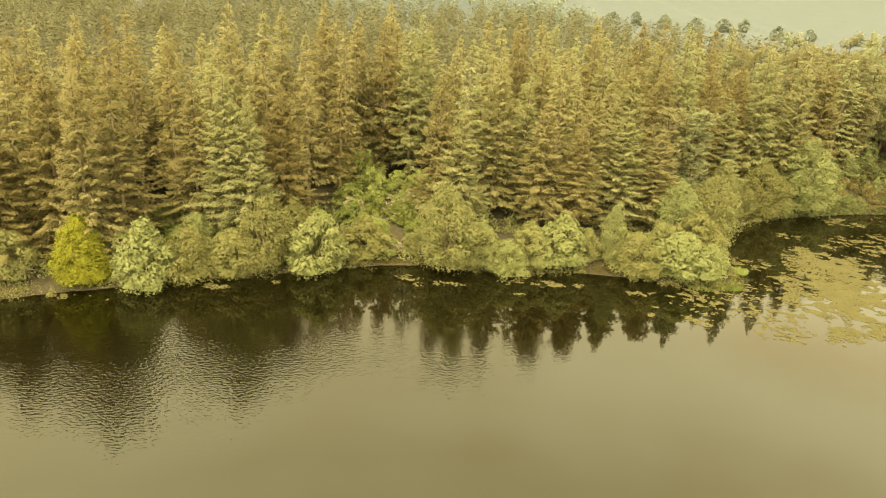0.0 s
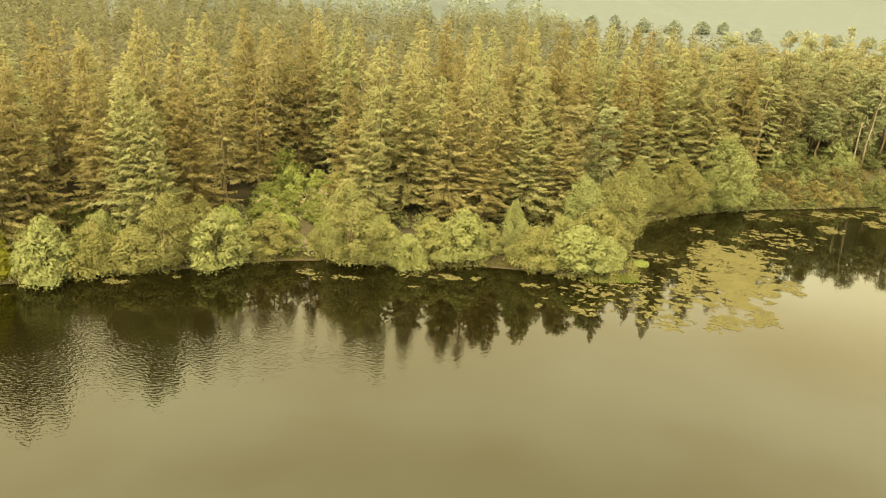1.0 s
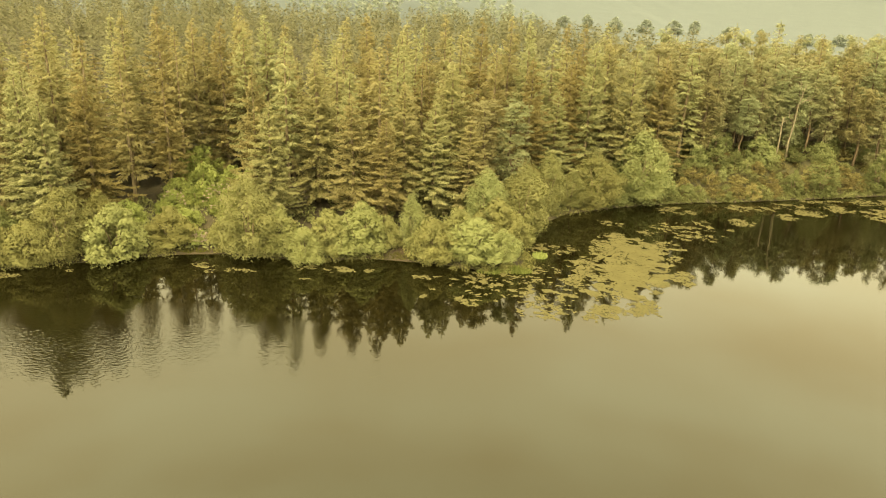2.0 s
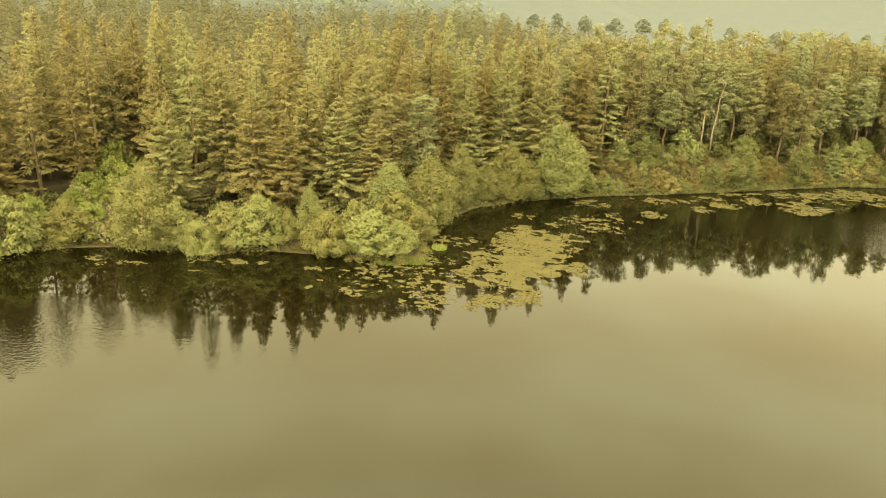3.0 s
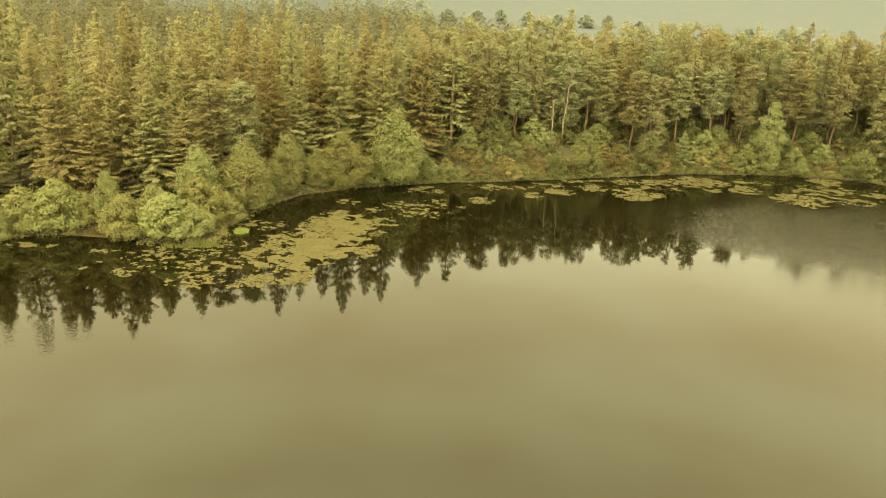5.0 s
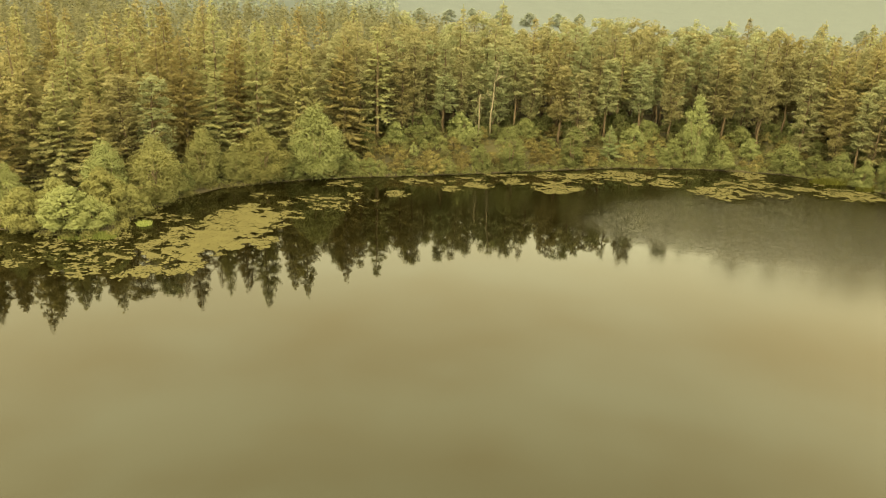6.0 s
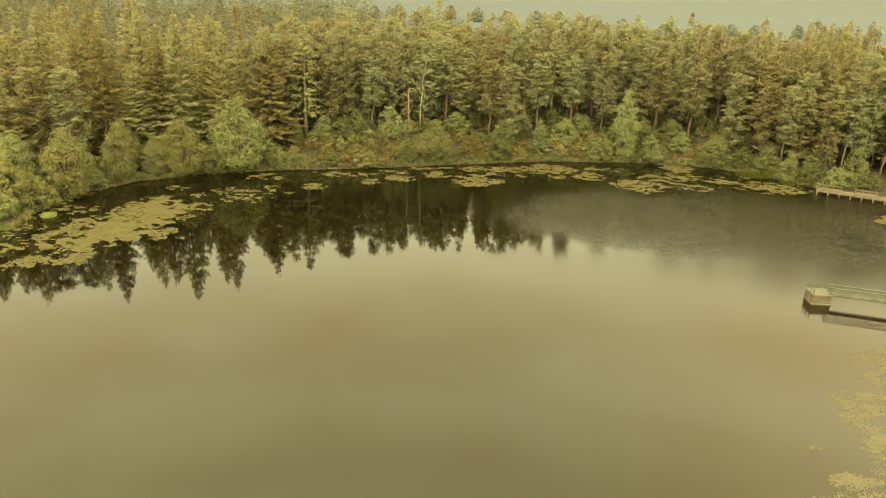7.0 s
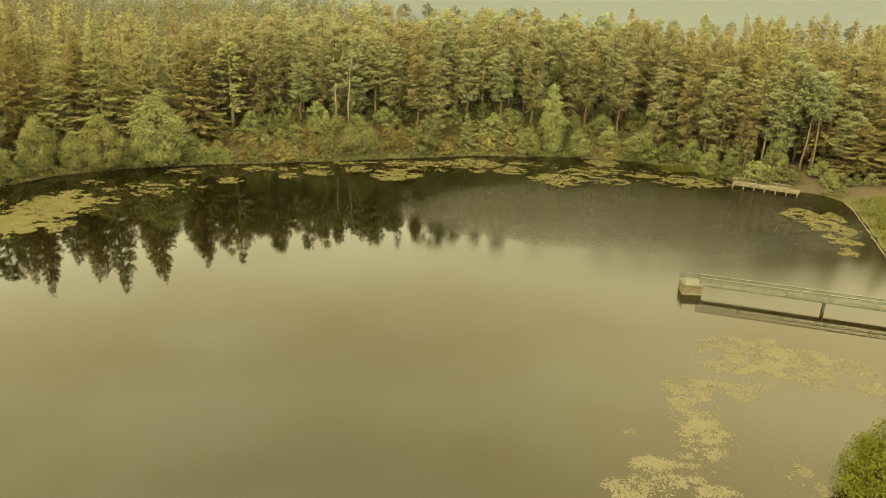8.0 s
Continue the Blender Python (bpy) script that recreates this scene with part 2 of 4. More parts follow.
class Geo:
    """Vertices and faces gathered for one mesh."""

    def __init__(self):
        self.v, self.f, self.nv = [], [], []

    def add(self, verts, faces):
        k = len(self.v)
        self.v.extend(tuple(map(float, a)) for a in verts)
        self.f.extend(tuple(k + i for i in f) for f in faces)

    def tube(self, points, radii, sides=7):
        k = len(self.v)
        pts = [Vector(a) for a in points]
        for i, c in enumerate(pts):
            d = (pts[min(i + 1, len(pts) - 1)] - pts[max(i - 1, 0)]).normalized()
            u = d.orthogonal().normalized()
            w = d.cross(u)
            for j in range(sides):
                a = 2 * math.pi * j / sides
                self.v.append(tuple(c + float(radii[i]) * (math.cos(a) * u + math.sin(a) * w)))
        for i in range(len(pts) - 1):
            for j in range(sides):
                j2 = (j + 1) % sides
                self.f.append((k + i * sides + j, k + i * sides + j2, k + (i + 1) * sides + j2, k + (i + 1) * sides + j))
        self.f.append(tuple(k + j for j in reversed(range(sides))))
        self.f.append(tuple(k + (len(pts) - 1) * sides + j for j in range(sides)))

    def beam(self, a, b, w, h, lift=0.0):
        """A bar from a to b, w wide and h high, with slightly broken edges."""
        a, b = Vector(a), Vector(b)
        d = (b - a).normalized()
        s = d.cross(Vector((0, 0, 1)))
        s = Vector((1, 0, 0)) if s.length < 1e-4 else s.normalized()
        u = s.cross(d)
        c = min(w, h) * 0.12
        prof = [(-w / 2 + c, -h / 2), (w / 2 - c, -h / 2), (w / 2, -h / 2 + c), (w / 2, h / 2 - c),
                (w / 2 - c, h / 2), (-w / 2 + c, h / 2), (-w / 2, h / 2 - c), (-w / 2, -h / 2 + c)]
        k = len(self.v)
        for e in (a, b):
            for px, py in prof:
                self.v.append(tuple(e + s * px + u * py))
        for j in range(8):
            j2 = (j + 1) % 8
            self.f.append((k + j, k + j2, k + 8 + j2, k + 8 + j))
        self.f.append(tuple(k + j for j in reversed(range(8))))
        self.f.append(tuple(k + 8 + j for j in range(8)))

    def sprays(self, base, along, side, form=None):
        """Many pointed leaf blades: arrays of base points, length vectors and half-width vectors.
        form: the way the foliage faces as a whole at each blade, for soft shading."""
        base, along, side = (np.asarray(a, float) for a in (base, along, side))
        if form is not None:
            face = unit(np.cross(side, along))
            flip = np.where(np.sum(face * form, axis=1) < 0, -1.0, 1.0)[:, None]
            side, face = side * flip, face * flip
            self.nv.extend(map(tuple, np.repeat(unit(0.3 * face + form), 3, axis=0).tolist()))
        k = len(self.v)
        self.v.extend(map(tuple, np.stack([base - side, base + side, base + along], 1).reshape(-1, 3).tolist()))
        self.f.extend((k + 3 * i, k + 3 * i + 1, k + 3 * i + 2) for i in range(len(base)))


def mesh_of(name, geo, material, smooth=False):
    me = bpy.data.meshes.new(name)
    me.from_pydata(geo.v, [], geo.f)
    me.materials.append(material)
    if smooth or geo.nv:
        me.polygons.foreach_set("use_smooth", [True] * len(me.polygons))
    me.update()
    if geo.nv:
        me.normals_split_custom_set_from_vertices(geo.nv)
    return me


def part(name, geo, material, parent, label="", smooth=False):
    ob = new(name, mesh_of(name, geo, material, smooth))
    ob.parent = parent
    if label:
        ob["label"] = label
    return ob


# ---- the shore ----
SHORE = [(-400, -60), (-200, 8), (-120, 36), (-80, 49), (-60, 56), (-44, 62.4), (-40, 64.6), (-34.8, 66.8), (-26, 70.6), (-19, 73.4),
         (-11, 76.8), (-4.5, 78.4), (1.4, 78.1), (6, 77.2), (12.6, 79.3), (22, 78.6), (27, 77.3), (31.6, 77.8), (32.3, 80),
         (31.6, 84), (33, 90), (34.8, 95.4), (39.2, 101), (47.6, 105.8), (58.5, 109.8), (66, 111.6), (75, 114), (89, 118.4),
         (102, 122.4), (118, 124), (131.7, 122.2), (139.5, 117), (144.5, 111.5), (153, 107), (156.4, 105.4), (158.2, 102), (158, 98),
         (155.3, 88.3), (152.8, 79.6), (150.5, 70), (148, 58), (141.5, 48), (134.5, 41), (129, 37), (126.3, 32), (125.5, 10), (130, -60), (120, -160),
         (-100, -180), (-400, -160)]
S0 = np.array(SHORE, float)
S1 = np.roll(S0, -1, 0)


def shore_distance(x, y):
    """Metres inland of the waterline (minus: out on the lake)."""
    p = np.stack([np.atleast_1d(x), np.atleast_1d(y)], -1).astype(float)
    best, inside = np.full(len(p), 1e9), np.zeros(len(p), bool)
    for a, b in zip(S0, S1):
        d = b - a
        t = np.clip(((p - a) @ d) / (d @ d), 0, 1)
        best = np.minimum(best, np.linalg.norm(p - a - t[:, None] * d, axis=1))
        cross = (a[1] > p[:, 1]) != (b[1] > p[:, 1])
        with np.errstate(divide="ignore", invalid="ignore"):
            xi = (b[0] - a[0]) * (p[:, 1] - a[1]) / (b[1] - a[1]) + a[0]
        inside ^= cross & (p[:, 0] < xi)
    return np.where(inside, -best, best)


def smooth_step(a, b, v):
    t = np.clip((v - a) / (b - a), 0, 1)
    return t * t * (3 - 2 * t)


def ground_height(x, y):
    x, y = np.atleast_1d(np.asarray(x, float)), np.atleast_1d(np.asarray(y, float))
    d = shore_distance(x, y)
    bank = np.where(d > 0, 0.02 + 0.65 * smooth_step(0, 2.5, d), np.maximum(-1.6, 0.02 + d * 0.35))
    east = smooth_step(45, 65, x) * (1 - smooth_step(135, 155, x))
    slope = (1.2 + 2.6 * east) * smooth_step(1, 13, d) + 1.5 * smooth_step(20, 90, d)
    grain = 0.25 * np.sin(x * 0.31 + 1.3 * np.sin(y * 0.17)) * np.sin(y * 0.27 + x * 0.05) * smooth_step(2, 8, d)
    far = 95 * smooth_step(380, 1900, y) * (0.9 + 0.1 * np.sin(x * 0.003)) + 40 * smooth_step(1900, 3800, y)
    west = 34 * smooth_step(230, 640, y) * (1 - smooth_step(-140, 60, x - 0.25 * (y - 230)))
    return bank + np.where(d > 0, slope + grain + far + west, 0)


def height_at(x, y):
    return float(ground_height(x, y)[0])


def axis_steps(lo, hi, step, far_lo, far_hi):
    core = list(np.arange(lo, hi + 1e-6, step))
    s, out = step, core[-1]
    while out < far_hi:
        s *= 1.22
        out += s
        core.append(min(out, far_hi))
    s, out = step, core[0]
    while out > far_lo:
        s *= 1.22
        out -= s
        core.insert(0, max(out, far_lo))
    return np.array(core)


gx, gy = axis_steps(-70, 175, 1.5, -4000, 4000), axis_steps(54, 150, 1.5, -900, 4500)
GX, GY = np.meshgrid(gx, gy)
GZ = ground_height(GX.ravel(), GY.ravel())
ground_mesh = bpy.data.meshes.new("ground")
nx, ny = len(gx), len(gy)
ground_mesh.from_pydata(np.stack([GX.ravel(), GY.ravel(), GZ], 1).tolist(), [],
                        [(j * nx + i, j * nx + i + 1, (j + 1) * nx + i + 1, (j + 1) * nx + i) for j in range(ny - 1) for i in range(nx - 1)])
cover = ground_mesh.color_attributes.new("cover", "FLOAT_COLOR", "POINT")
D = shore_distance(GX.ravel(), GY.ravel())
fx, fy = GX.ravel(), GY.ravel()
grass = smooth_step(149, 154, fx) * (1 - smooth_step(101, 106, fy)) + (1 - smooth_step(20, 40, fy)) + 0.3 * smooth_step(1.5, 3, D) * (1 - smooth_step(13, 18, D)) * smooth_step(42, 50, fx) * (fx < 146)
earth = np.exp(-(((fx - 163.5) / 5) ** 2 + ((fy - 104.3) / 2.0) ** 2)) + np.exp(-(((fx - 17.2) / 1.3) ** 2 + ((fy - 82) / 3.5) ** 2)) \
    + np.exp(-(((fx - 156.2) / 1.0) ** 2 + ((fy - 112) / 6) ** 2)) + 0.7 * np.exp(-(((fx + 7) / 3) ** 2 + ((fy - 78.6) / 0.8) ** 2))
# fields beyond the wood, where the haze-tinted colour takes over
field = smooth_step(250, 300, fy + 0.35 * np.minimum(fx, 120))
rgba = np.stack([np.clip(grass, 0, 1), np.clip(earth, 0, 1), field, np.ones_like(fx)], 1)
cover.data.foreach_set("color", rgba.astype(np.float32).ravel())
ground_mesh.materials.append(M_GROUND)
ground_mesh.polygons.foreach_set("use_smooth", [True] * len(ground_mesh.polygons))
ground = tagged(new("ground", ground_mesh), "forest floor, grassy bank and haze-tinted pale fields round the lake", "ground", kind="structure")

wg = Geo()
wg.add([(-420, -220, 0), (175, -220, 0), (175, 130, 0), (-420, 130, 0)], [(0, 1, 2, 3)])
water = tagged(new("water", mesh_of("water", wg, M_WATER)), "calm brown lake water mirroring the wood and sky", "lake", kind="structure")

# ---- trees ----
rng = np.random.default_rng(7)


def spruce_geo(seed, H, R, base, step=0.72, per=6, detail=1.0, size=1.0, fine=2.2):
    """A spruce: tapering trunk and uneven whorls of spreading boughs, each a plume of side twigs with needle sprays."""
    r = np.random.default_rng(seed)
    trunk, crown = Geo(), Geo()
    zs = np.linspace(0, H * 0.97, 9)
    wob = np.cumsum(r.normal(0, 0.05, (9, 2)), 0)
    trunk.tube([(wob[i, 0], wob[i, 1], zs[i] - (0.4 if i == 0 else 0)) for i in range(9)],
               [0.012 * H * (1 - zs[i] / H) ** 0.8 + 0.025 for i in range(9)])
    for _ in range(int(10 * detail)):
        z, a = r.uniform(base * 0.3, base + 1), r.uniform(0, 6.28)
        e = r.uniform(0.4, 1.3)
        trunk.tube([(0, 0, z), (e * math.cos(a), e * math.sin(a), z - 0.2)], [0.035, 0.012], 4)
    z = base
    B, A, S, N = [], [], [], []
    lop, ph = r.uniform(0, 6.28), r.uniform(0, 6.28, 4)
    while z < H - 0.3:
        q = (z - base) / (H - base)
        reach = R * (1 - q) ** 0.9 * min(1, 0.66 + q * 4) + 0.1
        n = max(4, int(round(per * (0.65 + 0.35 * (1 - q)))))
        a0 = r.uniform(0, 6.28)
        cx, cy = np.interp(z, zs, wob[:, 0]), np.interp(z, zs, wob[:, 1])
        for i in range(n):
            a = a0 + 6.283 * i / n + r.normal(0, 0.25)
            ragged = 1 + 0.16 * math.sin(2 * a + ph[0] + z * 0.9) + 0.13 * math.sin(3 * a + ph[1] - z * 1.7)
            L = reach * r.uniform(0.62, 1.18) * ragged * (1 + 0.14 * math.cos(a - lop))
            up = 0.16 + 0.5 * q + r.normal(0, 0.1)
            bow = (0.55 + r.normal(0, 0.08)) * (1 - 0.75 * q)
            zz = z + r.normal(0, 0.3)
            m = max(6, int(L * 8.0 * detail * fine))
            s = r.uniform(0.12, 1.0, m)
            drop = -bow * s ** 1.5 + 0.45 * bow * s ** 3.5
            wide = np.minimum(0.7, 0.95 * (1.06 - s) + 0.12) * min(1.0, 0.3 + L * 0.34)
            for sgn in (-1, 1):
                off = r.uniform(0.0, 1.0, m) ** 0.8 * wide * 0.9
                ang = a + sgn * r.uniform(0.35, 1.0, m)
                hang = r.uniform(-0.14, 0.08, m) - 0.35 * off
                pts = np.stack([cx + s * L * math.cos(a) + off * np.cos(ang), cy + s * L * math.sin(a) + off * np.sin(ang),
                                zz + L * (up * s + drop) + hang], 1)
                ln = (0.16 + 0.32 * wide) * r.uniform(0.6, 1.3, m) * size
                al = np.stack([np.cos(ang), np.sin(ang), r.uniform(-0.75, 0.2, m)], 1) * ln[:, None]
                sd = unit(np.cross(al, np.stack([r.normal(0, 0.55, m), r.normal(0, 0.55, m), np.ones(m)], 1)))
                sd *= (0.03 + ln * r.uniform(0.12, 0.19, m))[:, None] * size ** 0.5
                B.append(pts)
                A.append(al)
                S.append(sd)
                N.append(unit(np.stack([0.75 * np.cos(ang) * s, 0.75 * np.sin(ang) * s, 0.75 - 1.2 * off + 0 * s], 1) + r.normal(0, 0.16, (m, 3))))
        z += step * r.uniform(0.75, 1.2) * (1 - 0.4 * q)
    m = 10
    ang = r.uniform(0, 6.28, m)
    B.append(np.stack([wob[8, 0] + 0 * ang, wob[8, 1] + 0 * ang, H - 0.95 + 0.09 * np.arange(m)], 1))
    A.append(np.stack([0.16 * np.cos(ang), 0.16 * np.sin(ang), 0.4 + 0 * ang], 1))
    S.append(np.stack([-0.06 * np.sin(ang), 0.06 * np.cos(ang), 0 * ang], 1))
    N.append(unit(np.stack([np.cos(ang), np.sin(ang), 0.5 + 0 * ang], 1)))
    crown.sprays(np.concatenate(B), np.concatenate(A), np.concatenate(S), np.concatenate(N))
    return trunk, crown


def tuft(r, centre, rad, n, size, up=0.5, flat=1.0, thin=(0.3, 0.5)):
    """A rounded clump of leaf blades that point outwards."""
    d = unit(r.normal(0, 1, (n, 3)))
    d[:, 2] = np.abs(d[:, 2]) * flat + d[:, 2] * (1 - flat) * 0.6
    rr = np.sqrt(r.uniform(0.2, 1.0, n))[:, None]
    base = np.asarray(centre) + d * np.asarray(rad) * rr
    ln = size * r.uniform(0.6, 1.3, n)[:, None]
    al = unit(d + r.normal(0, 0.6, (n, 3)) + np.array([0, 0, up])) * ln
    sd = unit(np.cross(al, r.normal(0, 1, (n, 3)))) * ln * r.uniform(*thin, n)[:, None]
    return base - al * 0.4, al, sd, unit(d + [0, 0, 0.4])


def clump(r, centre, rad, n, size, jitter=0.5, lift=0.25, under=0.35, thin=(0.3, 0.5)):
    """A lumpy clump whose leaves lie shingled over its outside, thinner beneath."""
    d = unit(r.normal(0, 1, (n, 3)))
    d[:, 2] = np.where((d[:, 2] < 0) & (r.random(n) > under), -d[:, 2], d[:, 2])
    k = r.normal(0, 2.2, (3, 3))
    lump = 1 + 0.13 * np.sin(d @ k[0] + 1.0) + 0.1 * np.sin(d @ k[1] * 1.7 + 2.0)
    rr = (1 - 0.45 * r.uniform(0, 1, n) ** 2.5) * lump
    base = np.asarray(centre) + d * np.asarray(rad) * rr[:, None]
    nrm = unit(d / np.asarray(rad) * np.mean(rad) + r.normal(0, jitter, (n, 3)) + np.array([0, 0, lift]))
    ln = size * r.uniform(0.6, 1.35, n)[:, None]
    al = unit(np.cross(nrm, r.normal(0, 1, (n, 3)))) * ln
    sd = unit(np.cross(nrm, al)) * ln * r.uniform(*thin, n)[:, None]
    return base - al * 0.4, al, sd, unit(d + [0, 0, lift] + r.normal(0, 0.2, (n, 3)))


def pine_geo(seed, H, R, base, pads=168, blades=44, size=0.3):
    """A Scots pine: long bare trunk, crooked rising limbs, foliage in soft flattened clumps."""
    r = np.random.default_rng(seed)
    trunk, crown = Geo(), Geo()
    zs = np.linspace(0, H * 0.95, 10)
    wob = np.cumsum(r.normal(0, 0.13, (10, 2)), 0)
    trunk.tube([(wob[i, 0], wob[i, 1], zs[i] - (0.4 if i == 0 else 0)) for i in range(10)],
               [0.0115 * H * (1 - zs[i] / H) ** 0.7 + 0.02 for i in range(10)])
    out = []
    limbs = max(12, pads // 4)
    ph = r.uniform(0, 6.28, 2)
    for i in range(limbs):
        q = (i + r.uniform(0, 1)) / limbs
        z = base + (H - base) * q
        a = i * 2.399 + r.normal(0, 0.5)
        full = 0.3 + 0.85 * math.sqrt(max(0.0, q + 0.12)) * (1 - q) ** 0.55
        reach = R * full * r.uniform(0.65, 1.2) * (1 + 0.2 * math.sin(a + ph[0]))
        cx, cy = np.interp(z, zs, wob[:, 0]), np.interp(z, zs, wob[:, 1])
        rise = r.uniform(-0.05, 0.3)
        p0 = np.array([cx, cy, z - 0.3 * reach])
        p1 = np.array([cx + 0.5 * reach * math.cos(a), cy + 0.5 * reach * math.sin(a), z - 0.22 * reach + 0.1 * rise])
        p2 = np.array([cx + reach * math.cos(a + r.normal(0, 0.15)), cy + reach * math.sin(a + r.normal(0, 0.15)), z + rise * reach])
        trunk.tube([p0, p1, p2], [0.07, 0.045, 0.015], 4 if pads > 40 else 3)
        per = pads // limbs
        for k in range(per):
            u = 1.0 if k == 0 else r.uniform(0.35, 1.0)
            side = 0 if k == 0 else r.normal(0, 0.32) * reach
            c = p0 + (p2 - p0) * u + np.array([-math.sin(a) * side, math.cos(a) * side, 0.22 * reach * u * (1 - u) + r.normal(0, 0.3)])
            w = r.uniform(0.5, 0.98) * (1.12 - 0.35 * q) * (1.3 if pads <= 60 else 0.82)
            out.append(clump(r, c, (w, w, r.uniform(0.42, 0.66) * w), blades, size, 0.7, 0.2, 0.5, thin=(0.16, 0.28)))
    for _ in range(8):
        z, a, e = r.uniform(base * 0.4, base + 1), r.uniform(0, 6.28), r.uniform(0.5, 1.8)
        cx, cy = np.interp(z, zs, wob[:, 0]), np.interp(z, zs, wob[:, 1])
        trunk.tube([(cx, cy, z), (cx + e * math.cos(a), cy + e * math.sin(a), z + r.uniform(-0.3, 0.3))], [0.04, 0.012], 4)
    crown.sprays(*[np.concatenate(c) for c in zip(*out)])
    return trunk, crown


def leafy_geo(seed, H, R, lumps=40, blades=70, size=0.3, stems=4, low=0.12, peak=0.55):
    """A broadleaf bush or small tree: several stems and a crown of rounded leaf clumps with gaps between."""
    r = np.random.default_rng(seed)
    trunk, crown = Geo(), Geo()
    out = []
    for i in range(stems):
        a = 6.283 * i / stems + r.normal(0, 0.4)
        e = R * r.uniform(0.25, 0.6)
        trunk.tube([(0.1 * math.cos(a), 0.1 * math.sin(a), -0.3), (0.5 * e * math.cos(a), 0.5 * e * math.sin(a), H * 0.4),
                    (e * math.cos(a), e * math.sin(a), H * r.uniform(0.65, 0.8))], [0.02 * H, 0.013 * H, 0.015], 5)
    lop = r.uniform(0, 6.28, 3)
    for i in range(lumps):
        q = low + (1 - low) * (i + 0.5) / lumps
        a = i * 2.399 + r.normal(0, 0.35)
        wide = math.sin(math.pi * min(1, (0.18 + 0.82 * q) ** (math.log(0.5) / math.log(0.18 + 0.82 * peak)))) ** 0.65
        wide *= 1 + 0.17 * math.sin(2 * a + lop[0]) + 0.1 * math.sin(3 * a + lop[1] + 4 * q)
        rad = R * r.uniform(0.25, 0.42) * (1.08 - 0.3 * q)
        e = max(0.0, (R * wide - 0.55 * rad)) * r.uniform(0.55, 1.0) ** 0.5
        top = H * (1 + 0.1 * math.sin(a + lop[2]))
        c = (e * math.cos(a), e * math.sin(a), max(rad * 0.4, q * top - rad * 0.8 + r.normal(0, 0.12)))
        n = max(12, int(blades * (rad / (0.31 * R)) ** 2))
        out.append(clump(r, c, (rad, rad, rad * r.uniform(0.75, 1.0)), n, size, 0.5, 0.25, 0.4))
    crown.sprays(*[np.concatenate(c) for c in zip(*out)])
    return trunk, crown


def tree_kind(name, geos, bark, leaves, label, category, group):
    """A first tree, kept as the pattern to copy from: an empty with its trunk and crown."""
    e = new(name)
    e.empty_display_size = 0.3
    part("trunk", geos[0], bark, e, smooth=True)
    part("crown", geos[1], leaves, e)
    tagged(e, label, category, group)
    return e


used = set()


def plant(pattern, x, y, sx=1.0, sz=1.0, turn=0.0, lean=(0.0, 0.0), label="", sink=0.0):
    """The pattern itself at its first place, copies after that."""
    m = pose(x, y, height_at(x, y) - sink, lean[0], lean[1], 0) @ pose(0, 0, 0, 0, 0, turn) @ Matrix.Diagonal((sx, sx, sz, 1))
    if pattern.name not in used:
        used.add(pattern.name)
        pattern.matrix_basis = m
        ob = pattern
    else:
        e = pattern
        keep = e.matrix_basis.copy()
        e.matrix_basis = Matrix.Identity(4)
        ob = copy_thing(e, m)
        e.matrix_basis = keep
    if label:
        ob["label"] = label
    return ob


SPRUCE_LABEL = "tall spruce tree with drooping olive-green boughs in the lakeside wood"
spruces = [tree_kind("spruce_tree", spruce_geo(11 + i, 22, w, b, step=0.74, per=8, detail=0.9, fine=3.1), M_BARK, M_SPRUCE, SPRUCE_LABEL, "spruce tree", "spruces of the lakeside wood")
           for i, (w, b) in enumerate([(5.0, 1.2), (4.5, 1.8), (5.4, 0.8), (4.3, 3.5)])]
mid_spruces = [tree_kind("spruce_tree", spruce_geo(21 + i, 22, w, b, step=0.8, per=8, detail=0.55, size=1.2, fine=2.9), M_BARK, M_SPRUCE, SPRUCE_LABEL, "spruce tree", "spruces of the lakeside wood")
               for i, (w, b) in enumerate([(4.5, 2.0), (4.0, 3.5), (4.8, 1.2)])]
back_spruces = [tree_kind("spruce_tree", spruce_geo(31 + i, 22, w, b, step=1.0, per=6, detail=0.3, size=1.7, fine=2.3), M_BARK, M_SPRUCE,
                          "tall spruce tree standing deeper in the misty wood", "spruce tree", "spruces deeper in the wood")
                for i, (w, b) in enumerate([(3.5, 5.0), (3.0, 7.5), (3.9, 4.0)])]
pines = [tree_kind("pine_tree", pine_geo(51 + i, 16, w, b), M_PINEBARK, M_PINE, "Scots pine with a bare reddish trunk and tufted olive crown", "pine tree",
                   "pines above the bank") for i, (w, b) in enumerate([(2.4, 3.2), (2.0, 5.6), (2.7, 2.0), (2.2, 4.2), (2.4, 6.4)])]
stem_pine = tree_kind("pine_tree", pine_geo(81, 16, 2.3, 9.6, 120, 50, 0.3), M_PINEBARK, M_PINE, "tall Scots pine with a long bare stem beside the path", "pine tree",
                      "pines above the bank")
back_pines = [tree_kind("pine_tree", pine_geo(71 + i, 16, w, b, 56, 34, 0.46), M_PINEBARK, M_PINE, "Scots pine standing deeper in the wood", "pine tree",
                        "pines deeper in the wood") for i, (w, b) in enumerate([(2.4, 4.2), (2.1, 6.2), (2.6, 3.0)])]
willows = [tree_kind("willow_bush", leafy_geo(91 + i, 5, w, 56, 190, 0.2, 4, 0.0, 0.4), M_PINEBARK, M_ALDER, "rounded pale-green willow bush at the water's edge", "bush",
                     "bushes along the shore") for i, w in enumerate([2.6, 2.9, 2.3])]
